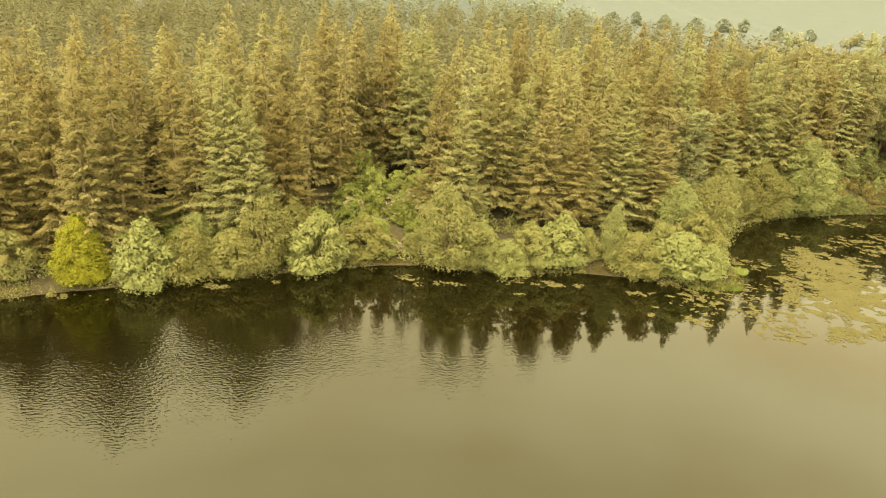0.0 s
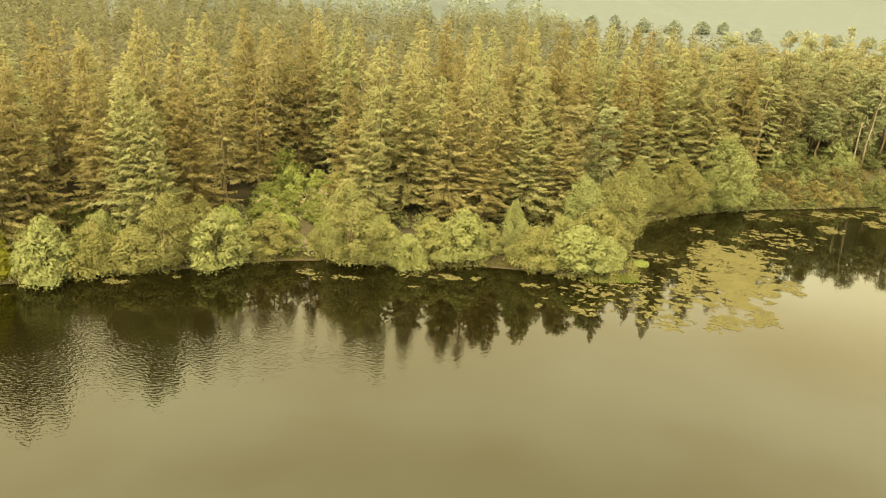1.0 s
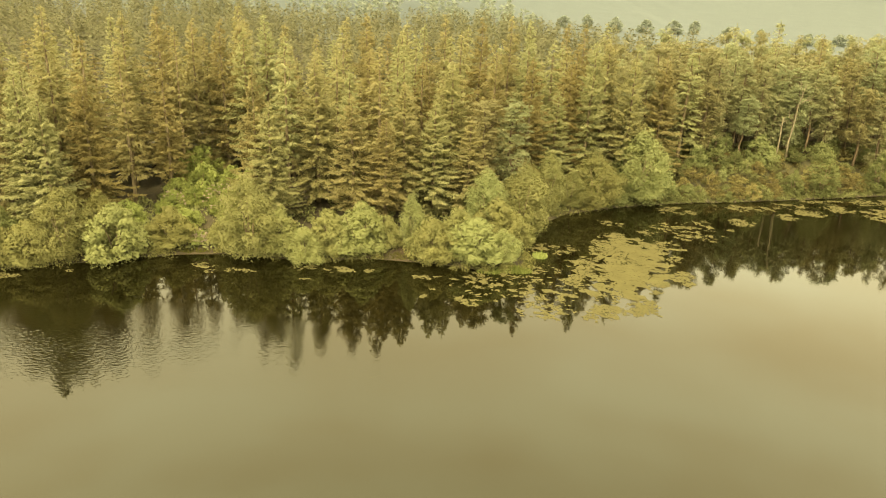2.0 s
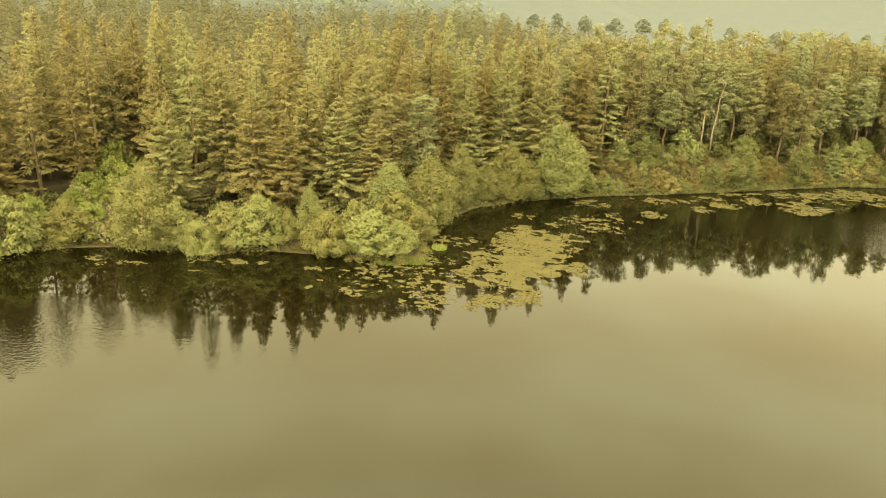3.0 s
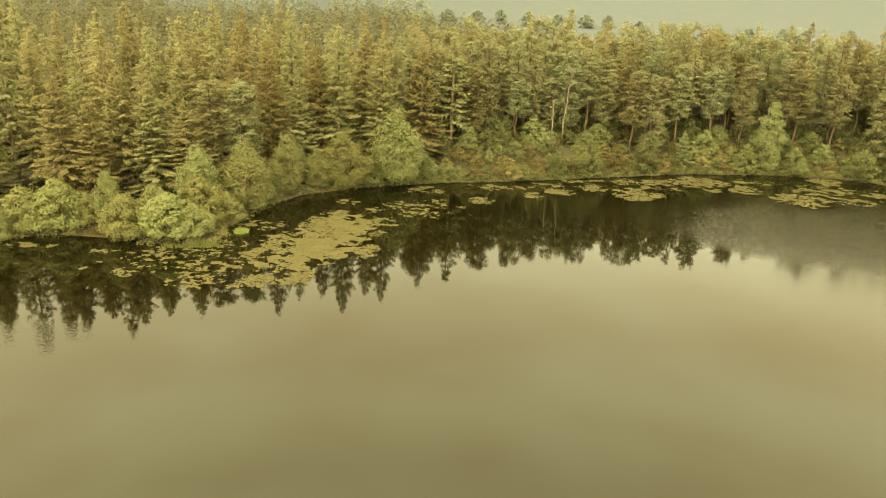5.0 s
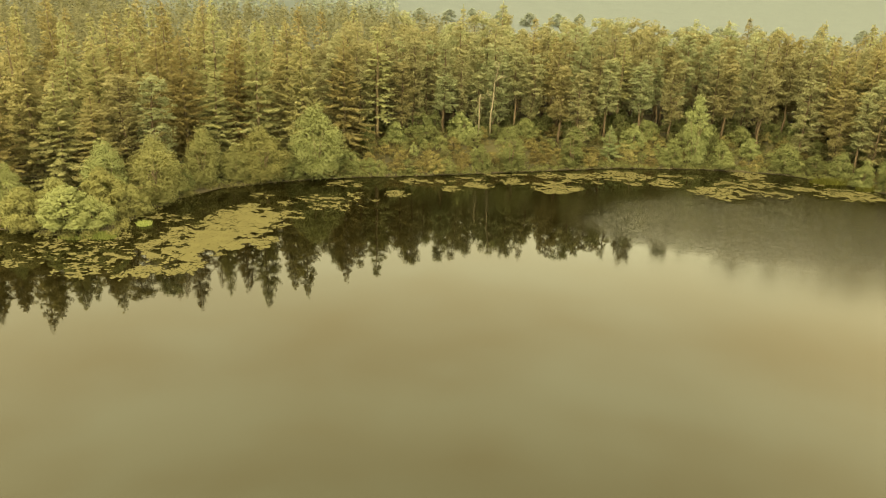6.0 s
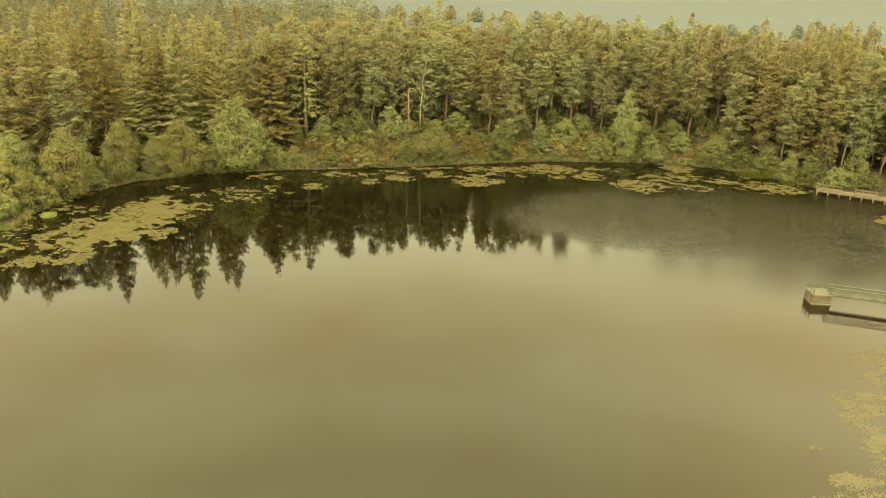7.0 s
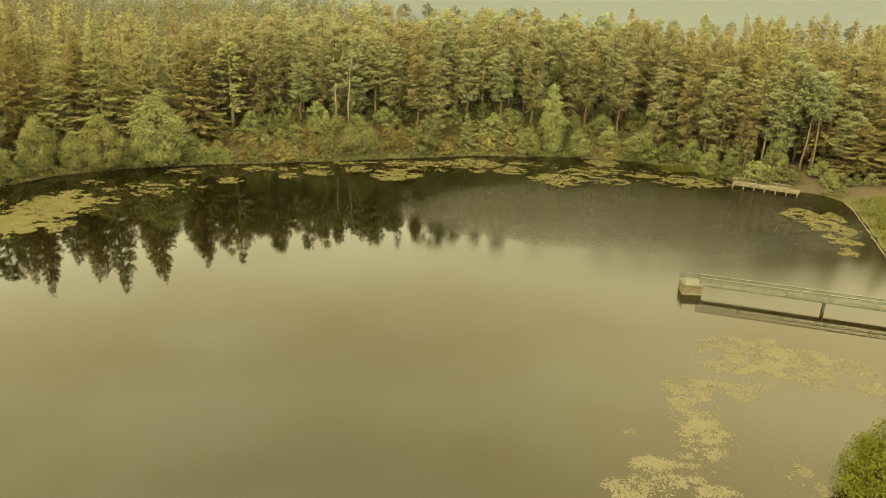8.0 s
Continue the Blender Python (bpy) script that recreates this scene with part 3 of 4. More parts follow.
birches = [tree_kind("birch_tree", leafy_geo(111 + i, 8, w, 72, 130, 0.17, 3, 0.02, 0.5), M_BARK, M_BIRCH, "young light-green birch tree on the lake bank", "birch tree",
                     "young birches along the bank") for i, w in enumerate([2.3, 2.0])]
alders = [tree_kind("alder_tree", leafy_geo(161 + i, 9, 3.8, 96, 170, 0.21, 4, 0.0, 0.52), M_BARK, M_LEAFY, "rounded bushy green alder at the water's edge", "alder tree",
                    "alders along the shore") for i in range(2)]
shrubs = [tree_kind("shore_shrub", leafy_geo(121 + i, 4.5, w, 48, 120, 0.19, 4, 0.0, 0.38), M_BARK, M_BIRCH, "rounded green shrub on the lake bank", "bush",
                    "shrubs along the bank") for i, w in enumerate([2.3, 2.0])]

# spruces placed one by one: x, y, height of the top, width
WEST_FRONT = [(-0.5, 86.5, 17, 0.95), (14, 87.5, 15.5, 0.95), (24.5, 92, 15, 0.95), (33, 104, 22, 1.0), (-38, 69.5, 21.5, 1.0), (-36.4, 74, 22, 1.05), (-26, 77.5, 21, 1.1), (-23.5, 77, 18.6, 0.95), (-21.5, 82.5, 19.3, 0.95),
              (4, 94.5, 21.9, 1.1), (-3.4, 90.5, 20.4, 0.85), (9.7, 88.5, 18, 1.05), (16, 93, 19, 1.15),
              (22, 101, 21, 1.15), (39, 110, 21, 1.15), (-43, 73, 21, 1.1), (-48, 70, 19, 1.1),
              (-30.5, 80, 19.5, 1.0), (20, 92, 17, 1.05), (45.6, 117, 23.6, 1.25), (37, 106, 17, 1.1), (49, 112, 22.5, 1.0), (42.4, 110, 24, 1.1), (54.5, 117, 21.5, 1.0)]
WEST_BACK = [(-29, 90, 27, 1.1), (-20, 103, 26.8, 1.15), (-12.5, 116, 26.6, 1.15), (-7.5, 112, 25.6, 1.05), (7.6, 117, 26, 1.1),
             (19.6, 123, 26, 1.05), (25.5, 117.7, 26, 1.05), (30.2, 123, 26.2, 1.05), (33, 119, 26, 1.05), (9.8, 102.6, 22.4, 1.05),
             (-14.5, 106, 19.8, 0.9), (-27, 107, 25.4, 1.05), (-38, 92, 24, 1.1), (-46, 86, 25, 1.1), (-2, 105, 22, 1.0), (28, 108, 22, 1.1), (-16.2, 105, 25, 1.1), (-12.4, 106, 25, 1.1), (-8.4, 104.5, 24, 1.1)]
EAST = [(163.5, 109.3, 11, 1.0), (170, 107.5, 12, 1.05), (165, 134, 26, 1.1), (173, 129, 25, 1.1), (182, 140, 26, 1.1), (160, 141, 25, 1.1), (188, 134, 25, 1.1), (136, 140, 23, 1.0), (148.9, 121.7, 19.6, 1.05), (146, 127, 24, 1.05), (150.5, 126, 24.3, 1.05), (142, 129, 22, 1.05), (160.5, 116.5, 18, 1.2), (167, 118, 22, 1.2),
        (168, 110.5, 15, 1.1), (155, 128, 23, 1.1), (174, 113, 18, 1.2)]
placed = []
for i, (x, y, top, w) in enumerate(WEST_FRONT + WEST_BACK + EAST):
    h = top - height_at(x, y)
    kinds = spruces if i < len(WEST_FRONT) else mid_spruces
    plant(kinds[(i * 3 + i // 4) % len(kinds)], x, y, w, h / 22, 47 * i % 360)
    placed.append((x, y))
JETTY_PINES = [(145, 121, 17, 1.1), (152, 119, 17, 1.1), (157.5, 119.5, 18, 1.1), (161, 122, 20, 1.2), (166.5, 122, 20, 1.2), (171, 117, 17, 1.3), (163.5, 116, 16, 1.3), (148, 118, 15.5, 1.1)]
NORTH_PINES = [(147.5, 114.8, 14, 1.0), (154, 116.5, 15, 1.0), (142, 119.5, 15, 1.0), (72.9, 131, 16.4, 1.1), (81.5, 130.5, 19, 1.1), (92, 126.8, 16.5, 1.15), (71, 125, 14.5, 1), (95, 126, 16, 1.1), (26.4, 97.5, 17, 1.4),
         (30.5, 98.5, 16.4, 1.3), (57, 121, 16, 1.1), (64, 123, 17, 1.1), (87, 128.5, 16.5, 1.0), (101, 131, 17.5, 1.1), (107, 131, 17, 1.1),
         (113, 132, 18, 1.1), (123, 132, 17.5, 1.2), (129, 130, 16.5, 1.1), (135, 126, 16, 1.1), (139.5, 122, 15.5, 1.1), (151.5, 115.5, 14.3, 1.1),
         (144.5, 118.5, 14, 1.0), (77, 127.5, 15, 1.0), (52.5, 119, 18, 1.1), (162, 111.5, 12, 1.1), (68, 128, 17, 1.1), (61, 128, 18, 1.0)]
for i, (x, y, top, w) in enumerate(NORTH_PINES + JETTY_PINES):
    plant(pines[(i * 3 + i // 5) % 5], x, y, w, (top - height_at(x, y)) / 16, 61 * i % 360)
    placed.append((x, y))


def clear(x, y, gap):
    return all((x - a) ** 2 + (y - b) ** 2 > gap * gap for a, b in placed)


def fill(count, xr, yr, dmin, dmax, gap, planted):
    made = 0
    xs, ys = rng.uniform(*xr, 9000), rng.uniform(*yr, 9000)
    for x, y, d in zip(xs, ys, shore_distance(xs, ys)):
        if made == count:
            break
        if not dmin < d < dmax or not clear(x, y, gap) or (-16 < x < 0 and d < 24) or (x > 150 and y < 111) or (154 < x < 159.5 and y < 122) or x > 108 + 0.62 * y:
            continue
        placed.append((x, y))
        planted(x, y, d)
        made += 1


DEEP_LO, DEEP_HI, PINE_LO, PINE_HI = 14.5, 22.5, 0.82, 1.16


def deep_tree(x, y, d):
    if x < 47 or (x > 140 and rng.random() < 0.4) or rng.random() < 0.08:
        plant(back_spruces[rng.integers(3)], x, y, rng.uniform(0.85, 1.2), rng.uniform(DEEP_LO, DEEP_HI) / 22, rng.uniform(0, 360))
    elif d < 17.5:
        plant(pines[rng.integers(5)], x, y, rng.uniform(0.8, 1.15), rng.uniform(PINE_LO - 0.04, PINE_HI + 0.04), rng.uniform(0, 360), (rng.normal(0, 1.5), rng.normal(0, 1.5)))
    else:
        plant(back_pines[rng.integers(3)], x, y, rng.uniform(0.85, 1.2), rng.uniform(PINE_LO, PINE_HI), rng.uniform(0, 360))


fill(155, (-85, 47), (60, 150), 15, 46, 3.7, deep_tree)
fill(330, (47, 215), (100, 178), 11.0, 46, 2.8, deep_tree)


def sky_line_spruce(x, y, d):
    plant(back_spruces[rng.integers(3)], x, y, rng.uniform(0.95, 1.25), rng.uniform(17.5, 21.5) / 22, rng.uniform(0, 360))


fill(46, (160, 204), (120, 165), 14, 60, 2.4, sky_line_spruce)


def far_wood():
    """The misty wood behind: many small trees in one mesh."""
    r = np.random.default_rng(5)
    B, A, S, N = [], [], [], []
    made = 0
    xs, ys = r.uniform(-200, 330, 14000), r.uniform(100, 330, 14000)
    for x, y, d, g in zip(xs, ys, shore_distance(xs, ys), ground_height(xs, ys)):
        if made == 2100:
            break
        edge = 205 + 14 * math.sin(x * 0.05) + (110 if x < 30 else max(0, 110 - (x - 30) * 1.7))
        if d < 42 or y > edge or abs(x - 50) > 60 + 0.62 * y:
            continue
        made += 1
        h = r.uniform(11, 14.5) if x > 40 else r.uniform(11, 15.5)
        n = 110
        q = np.sqrt(r.uniform(0, 1, n))
        a = r.uniform(0, 6.28, n)
        e = 2.6 * q ** 0.9 * r.uniform(0.5, 1.1, n)
        base = np.stack([x + 0.55 * e * np.cos(a), y + 0.55 * e * np.sin(a), g + h * (1 - 0.6 * q ** 1.4)], 1)
        ln = r.uniform(0.45, 1.0, n)
        al = np.stack([np.cos(a), np.sin(a), r.uniform(-0.7, 0.5, n)], 1) * ln[:, None]
        sd = unit(np.cross(al, r.normal(0, 0.6, (n, 3)) + [0, 0, 1])) * (0.26 * ln)[:, None]
        B.append(base), A.append(al), S.append(sd)
        N.append(unit(np.stack([np.cos(a) * q, np.sin(a) * q, 0.6 + 0 * q], 1)))
    g = Geo()
    g.sprays(np.concatenate(B), np.concatenate(A), np.concatenate(S), np.concatenate(N))
    return tagged(new("far_wood", mesh_of("far_wood", g, M_FAR)), "misty conifer wood stretching back from the lake", "woodland", kind="stuff")


far_wood()

# bushes and young trees along the water: x, y, radius, height
SHORE_BUSHES = [(-52, 62.5, 3.2, 6), (-45.5, 66, 3.2, 5), (-34.6, 69.6, 2.4, 4.6), (-32.2, 68.6, 3.3, 6.4), (-27.8, 70.9, 2.9, 5.6), (-24.2, 72.3, 2.6, 5.0), (-11, 79.6, 3.1, 4.2), (-5.6, 80.6, 1.6, 2.4),
                (-15.7, 75.2, 3.1, 6.8), (2.8, 79.2, 2.4, 5.2), (5.6, 77.9, 2.6, 4.0), (8.4, 80.2, 2.6, 5.0), (11.8, 80.9, 3.4, 5.6), (20.8, 80.0, 3.1, 4.8), (25.6, 79.9, 3.5, 5.0),
                (29.2, 80.2, 2.3, 3.4), (23.4, 82.4, 2.4, 5.2), (28.6, 84.6, 2.9, 6.2), (-19, 78.4, 2.6, 5.6), (-28.6, 74.6, 2.4, 5.0), (31.2, 86.4, 2.0, 4.0), (15.2, 82.2, 1.8, 3.6), (33.4, 96.2, 2.2, 4.4)]
for i, (x, y, w, h) in enumerate(SHORE_BUSHES):
    plant(willows[i % 3], x, y, w / (2.6, 2.9, 2.3)[i % 3], h / 5, 71 * i % 360)
    placed.append((x, y))
ALDERS = [(-21.2, 73.9, 3.3, 8.2), (-1.2, 79.0, 4.2, 9.0), (18.2, 82.0, 1.8, 6.8), (32.0, 92.2, 4.0, 8.4), (36.0, 100.6, 2.9, 8.2), (43.8, 105.6, 3.9, 7.4), (51.4, 109.8, 5.0, 10.2), (39.8, 103.6, 2.4, 5.0), (27.0, 88.6, 3.2, 8.0)]
for i, (x, y, w, h) in enumerate(ALDERS):
    plant(alders[i % 2], x, y, w / 3.8, h / 9, 97 * i % 360)
    placed.append((x, y))
POINT = [(47.8, 107.4, 0.8, 2.6), (56, 112.4, 0.9, 3), (55.6, 110.6, 0.7, 2.2), (59.6, 112, 0.7, 2.0), (34.4, 97.6, 0.7, 2.8), (48.2, 112.5, 1.1, 6), (41.6, 109.5, 1.0, 6.0)]
for i, (x, y, w, h) in enumerate(POINT):
    plant(shrubs[i % 2], x, y, w, h / 4.5, 53 * i % 360)
UNDER = [(56, 122, 1.0, 3.4), (74.5, 124, 1.2, 4.6), (86, 127.5, 1.1, 3.4), (106, 129, 1.2, 4.2), (120, 130, 1.2, 3.8), (127, 128, 1.0, 3.2), (140, 120, 1.0, 4), (147, 117, 1.0, 4.4), (159.5, 112, 1.0, 2.6)]
for i, (x, y, w, h) in enumerate(UNDER):
    plant(shrubs[i % 2], x, y, w, h / 4.5, 37 * i % 360, label="shrub growing under the pines above the bank")
ru = np.random.default_rng(139)
ux, uy = ru.uniform(58, 156, 900), ru.uniform(112, 142, 900)
below = []
for x, y, d in zip(ux, uy, shore_distance(ux, uy)):
    if 8.5 < d < 15 and len(below) < 46 and clear(x, y, 1.2) and all((x - p) ** 2 + (y - q) ** 2 > 9 for p, q in below) and not (154 < x < 159.5 and y < 122):
        below.append((x, y))
        plant(shrubs[len(below) % 2], x, y, ru.uniform(0.6, 1.1), ru.uniform(0.45, 0.95), ru.uniform(0, 360), label="shrub growing under the pines above the bank")
BIRCHES = [(82.9, 117.4, 1.1, 7.2), (78, 116.6, 0.75, 4), (93.9, 121.6, 1.15, 6.6), (112, 124.8, 1.05, 4.4),
           (116.5, 126, 1.1, 11.6), (121.2, 125, 1.1, 4.4), (132, 124, 1.35, 4.6), (141.7, 115.4, 1.0, 4.4), (152.4, 115, 1.05, 5.5), (148.5, 112, 0.8, 2.6), (145, 113.8, 0.8, 3), (136.5, 121.5, 0.9, 3.4)]
for i, (x, y, w, h) in enumerate(BIRCHES):
    if h > 5.8:
        plant(birches[i // 2 % 2], x, y, w, h / 8, 71 * i % 360)
    else:
        plant(shrubs[i % 2], x, y, w, h / 4.5, 71 * i % 360)

# rounded scrub bushes all over the bank
bank_bushes = [tree_kind("bank_bush", leafy_geo(131 + i, 2.0, 1.35, 22, 62, 0.17, 3, 0.0, 0.4), M_BARK, mat, label, "bush", "scrub bushes on the bank")
               for i, (mat, label) in enumerate([(M_HEATH, "rounded olive-brown heath bush on the bank"), (M_BRAMBLE, "low rounded green bush on the bank"),
                                                 (M_HEATH, "rounded olive-brown heath bush on the bank"), (M_BIRCH, "low rounded fresh-green bush on the bank")])]
rb = np.random.default_rng(133)
bx, by = rb.uniform(46, 140, 4000), rb.uniform(104, 134, 4000)
bushed = []
for x, y, d in zip(bx, by, shore_distance(bx, by)):
    if 0.8 < d < 10.5 and len(bushed) < 125 and not (98 < x < 103.5 and y < 127) and all((x - c[0]) ** 2 + (y + 0.8 - c[1]) ** 2 > 3.5 for c in BIRCHES) and all((x - a) ** 2 + (y - b) ** 2 > 2.6 for a, b in bushed):
        bushed.append((x, y))
        plant(bank_bushes[(0, 1, 2, 1, 0, 3, 2)[len(bushed) % 7]], x, y, rb.uniform(0.7, 1.3), rb.uniform(0.55, 1.15), rb.uniform(0, 360))
for x, y, w, h in [(153.2, 109.6, 1.1, 1.0), (151.4, 110.6, 1.2, 1.2), (149.6, 111, 1.2, 1.2), (147.6, 112.2, 1.2, 1.3), (154.2, 111.4, 1.0, 1.0), (158.8, 107.6, 1.3, 0.9), (160.4, 108, 1.2, 0.9),
                   (159.2, 109.2, 1.2, 1.0), (162.4, 107.6, 0.9, 0.7), (145.6, 113, 1.1, 1.0), (152.6, 112.4, 1.3, 1.4), (164.8, 107.4, 1.1, 0.9), (157.4, 105.6, 0.7, 0.4), (159.8, 105.6, 0.6, 0.4)]:
    plant(bank_bushes[3 if int(x) % 3 == 0 else 1], x, y, w, h, 31 * x)

# the golden cypress at the water's edge
cypress_trunk, cypress_crown = leafy_geo(140, 6.6, 2.75, 230, 150, 0.15, 3, 0.0, 0.25)
cypress = new("golden_cypress")
part("trunk", cypress_trunk, M_BARK, cypress, smooth=True)
part("crown", cypress_crown, M_GOLD, cypress)
cypress.matrix_basis = pose(-38, 67.6, height_at(-38, 67.6))
tagged(cypress, "dense egg-shaped golden-yellow cypress at the water's edge", "cypress")

# the clearing with rhododendrons
rhodos = [tree_kind("rhododendron_bush", leafy_geo(150 + i, 3, w, 34, 120, 0.2, 4, 0.02, 0.4), M_BARK, M_RHODO, "bright green rhododendron bush in the clearing", "bush",
                    "rhododendrons in the clearing") for i, w in enumerate([2.2, 1.8])]
RHODO = [(-12.6, 96, 1.3, 4.5), (-9, 97.5, 1.2, 4), (-6.2, 99.5, 1.1, 3.6), (-15, 92.5, 1.1, 3.6), (-11.5, 90.5, 1.0, 2.8), (-13.6, 86.5, 1.1, 3), (-15, 101, 1.5, 5.5),
         (-7, 87.3, 1.0, 2.6), (-17, 82.3, 0.9, 3.5), (-5, 84.5, 1.0, 2.6), (-35.5, 77.5, 1.1, 3.2), (-33.5, 79.5, 1.2, 4), (-10.5, 84.3, 0.9, 2.2), (-32, 76, 0.9, 2.6), (-7.5, 93.5, 0.9, 2.2)]
for i, (x, y, w, h) in enumerate(RHODO):
    plant(rhodos[i % 2], x, y, w, h / 3, 83 * i % 360)


def flowering_bush(x, y, h, w, seed):
    t, c = leafy_geo(seed, h, w, 22, 90, 0.2, 4, 0.02, 0.45)
    e = new("flowering_rhododendron")
    part("trunk", t, M_BARK, e, smooth=True)
    part("crown", c, M_RHODO, e)
    r = np.random.default_rng(seed + 1)
    g = Geo()
    out = []
    for i in range(70):
        a, q = r.uniform(0, 6.28), r.uniform(0.25, 1.0)
        rad = w * math.sqrt(1 - (q - 0.3) ** 2 / 0.55) * 1.02
        out.append(tuft(r, (rad * math.cos(a), rad * math.sin(a), h * q), (0.16, 0.16, 0.13), 9, 0.15, 0.3))
    g.sprays(*[np.concatenate(k) for k in zip(*out)])
    part("blossom", g, M_FLOWER, e, "pale pink flower trusses")
    e.matrix_basis = pose(x, y, height_at(x, y))
    tagged(e, "rhododendron bush covered in pale pink blossom", "bush")


flowering_bush(-7.6, 88.4, 3.6, 2.3, 171)
flowering_bush(-13.6, 87.6, 3.0, 1.4, 173)
flowering_bush(-7.6, 79.9, 1.6, 1.0, 175)

# a young fir alone on the bank
fir_trunk, fir_crown = spruce_geo(181, 6.2, 2.1, 0.3, step=0.5, per=7, size=0.6, detail=1.5, fine=3.0)
fir = new("young_fir")
part("trunk", fir_trunk, M_BARK, fir, smooth=True)
part("crown", fir_crown, M_FIRBLUE, fir)
fir.matrix_basis = pose(101.0, 125.2, height_at(101.0, 125.2) - 0.1)
tagged(fir, "young silvery fir standing alone on the lake bank", "fir tree")


def bare_tree(name, x, y, stems, label):
    """Dead wood: stems as lists of points with their radii."""
    g = Geo()
    for pts, r0, r1 in stems:
        n = len(pts)
        g.tube(pts, [r0 + (r1 - r0) * i / (n - 1) for i in range(n)], 7)
    e = new(name, mesh_of(name, g, M_DEADWOOD, True))
    e.matrix_basis = pose(x, y, height_at(x, y) - 0.2)
    return tagged(e, label, "dead tree")


bare_tree("dead_tree", 79.6, 125.6, [([(0, 0, 0), (-0.1, 0, 4), (0.25, 0, 7.5), (0.3, 0, 10), (0.75, 0, 12.3), (1.0, 0.1, 13.6)], 0.17, 0.04),
                                     ([(0.35, 0, 10.2), (1.3, -0.2, 11.0), (2.4, -0.3, 11.2)], 0.1, 0.03), ([(0.7, 0, 12), (0.2, 0.3, 13.2), (0.1, 0.4, 14.2)], 0.07, 0.02),
                                     ([(0.2, 0, 7), (-0.7, 0.2, 8), (-1.0, 0.2, 9.2)], 0.09, 0.02), ([(1.3, -0.2, 11), (1.9, 0, 11.9)], 0.05, 0.015)],
          "bleached dead tree with a forked bare top")
bare_tree("broken_snag", 77.4, 124.6, [([(0, 0, 0), (0.1, 0, 4), (0.0, 0, 7.6), (0.2, 0, 8.3)], 0.14, 0.08), ([(0, 0, 7.4), (0.8, 0, 7.8), (0.9, 0, 7.2)], 0.09, 0.04),
                                       ([(0, 0, 6.6), (-0.6, 0, 7.0)], 0.07, 0.03)], "broken-off dead trunk beside the bare tree")
bare_tree("dead_tree", 150.4, 115.6, [([(0, 0, 0), (0.1, 0, 5), (0.5, 0, 9), (1.1, 0, 12.4)], 0.17, 0.04), ([(0.7, 0, 10), (1.6, 0, 10.9)], 0.05, 0.02),
                                      ([(0.8, 0, 10.8), (0.2, 0, 11.6)], 0.04, 0.015)], "slender bare dead trunk among the pines")
bare_tree("dead_branches", -43.2, 66.0, [([(0.3 * i, 0.2 * i, 0), (0.5 * i - 0.4, -0.6, 1.6), (0.9 * i - 0.2, -1.4, 0.9 + 0.3 * i)], 0.06, 0.02) for i in range(-2, 4)]
          + [([(0, 0, 0), (-0.3, -0.2, 2.4)], 0.09, 0.05)], "tangle of bleached dead branches by the water")


for i, (x, y, h, lean) in enumerate([(156.3, 114.0, 16.5, (0, 2)), (157.9, 113.2, 15.5, (-2, 3)), (154.4, 116.2, 17.5, (0, 4)), (153.2, 117.4, 17, (0, 2)), (158.6, 115.6, 16, (0, -2))]):
    plant(stem_pine, x, y, 0.95, h / 16, 67 * i, lean)


# ---- low growth ----
def thicket(name, mat, label, category, seed, count, where, size, height, blades, blade):
    """Uncounted low growth in one mesh: clumps of leaves set on the ground where the test allows."""
    r = np.random.default_rng(seed)
    xs, ys = where(r, count)
    zs = ground_height(xs, ys)
    out = []
    for x, y, z in zip(xs, ys, zs):
        w, h = size * r.uniform(0.6, 1.4), height * r.uniform(0.5, 1.4)
        out.append(tuft(r, (x, y, z + 0.25 * h), (w, w, h), int(blades * 1.7), blade * 0.8, 0.4))
    g = Geo()
    g.sprays(*[np.concatenate(k) for k in zip(*out)])
    return tagged(new(name, mesh_of(name, g, mat)), label, category, kind="stuff")


def inland(x0, x1, y0, y1, d0, d1, keep=lambda x, y: x > -1e9):
    def pick(r, n):
        xs, ys = np.zeros(0), np.zeros(0)
        while len(xs) < n:
            x, y = r.uniform(x0, x1, 4 * n), r.uniform(y0, y1, 4 * n)
            d = shore_distance(x, y)
            ok = (d > d0) & (d < d1) & keep(x, y)
            xs, ys = np.concatenate([xs, x[ok]]), np.concatenate([ys, y[ok]])
        return xs[:n], ys[:n]
    return pick


thicket("heath_scrub", M_HEATH, "low brownish heath and bracken on the bank", "undergrowth", 201, 460, inland(45, 146, 100, 140, 0.7, 13), 0.8, 1.05, 66, 0.2)
thicket("bramble_scrub", M_BRAMBLE, "green bramble and fern growth under the trees", "undergrowth", 203, 600,
        inland(45, 156, 100, 142, 0.3, 20, lambda x, y: ~((x > 155) & (y < 118)) & ~((x > 150) & (y < 108))), 0.85, 1.1, 58, 0.21)
thicket("bramble_scrub", M_BRAMBLE, "green bramble and fern growth behind the shore bushes", "undergrowth", 205, 620,
        inland(-62, 45, 58, 112, 0.8, 18, lambda x, y: ~((abs(x - 17) < 1.2) & (y < 86))), 0.9, 0.9, 44, 0.32)


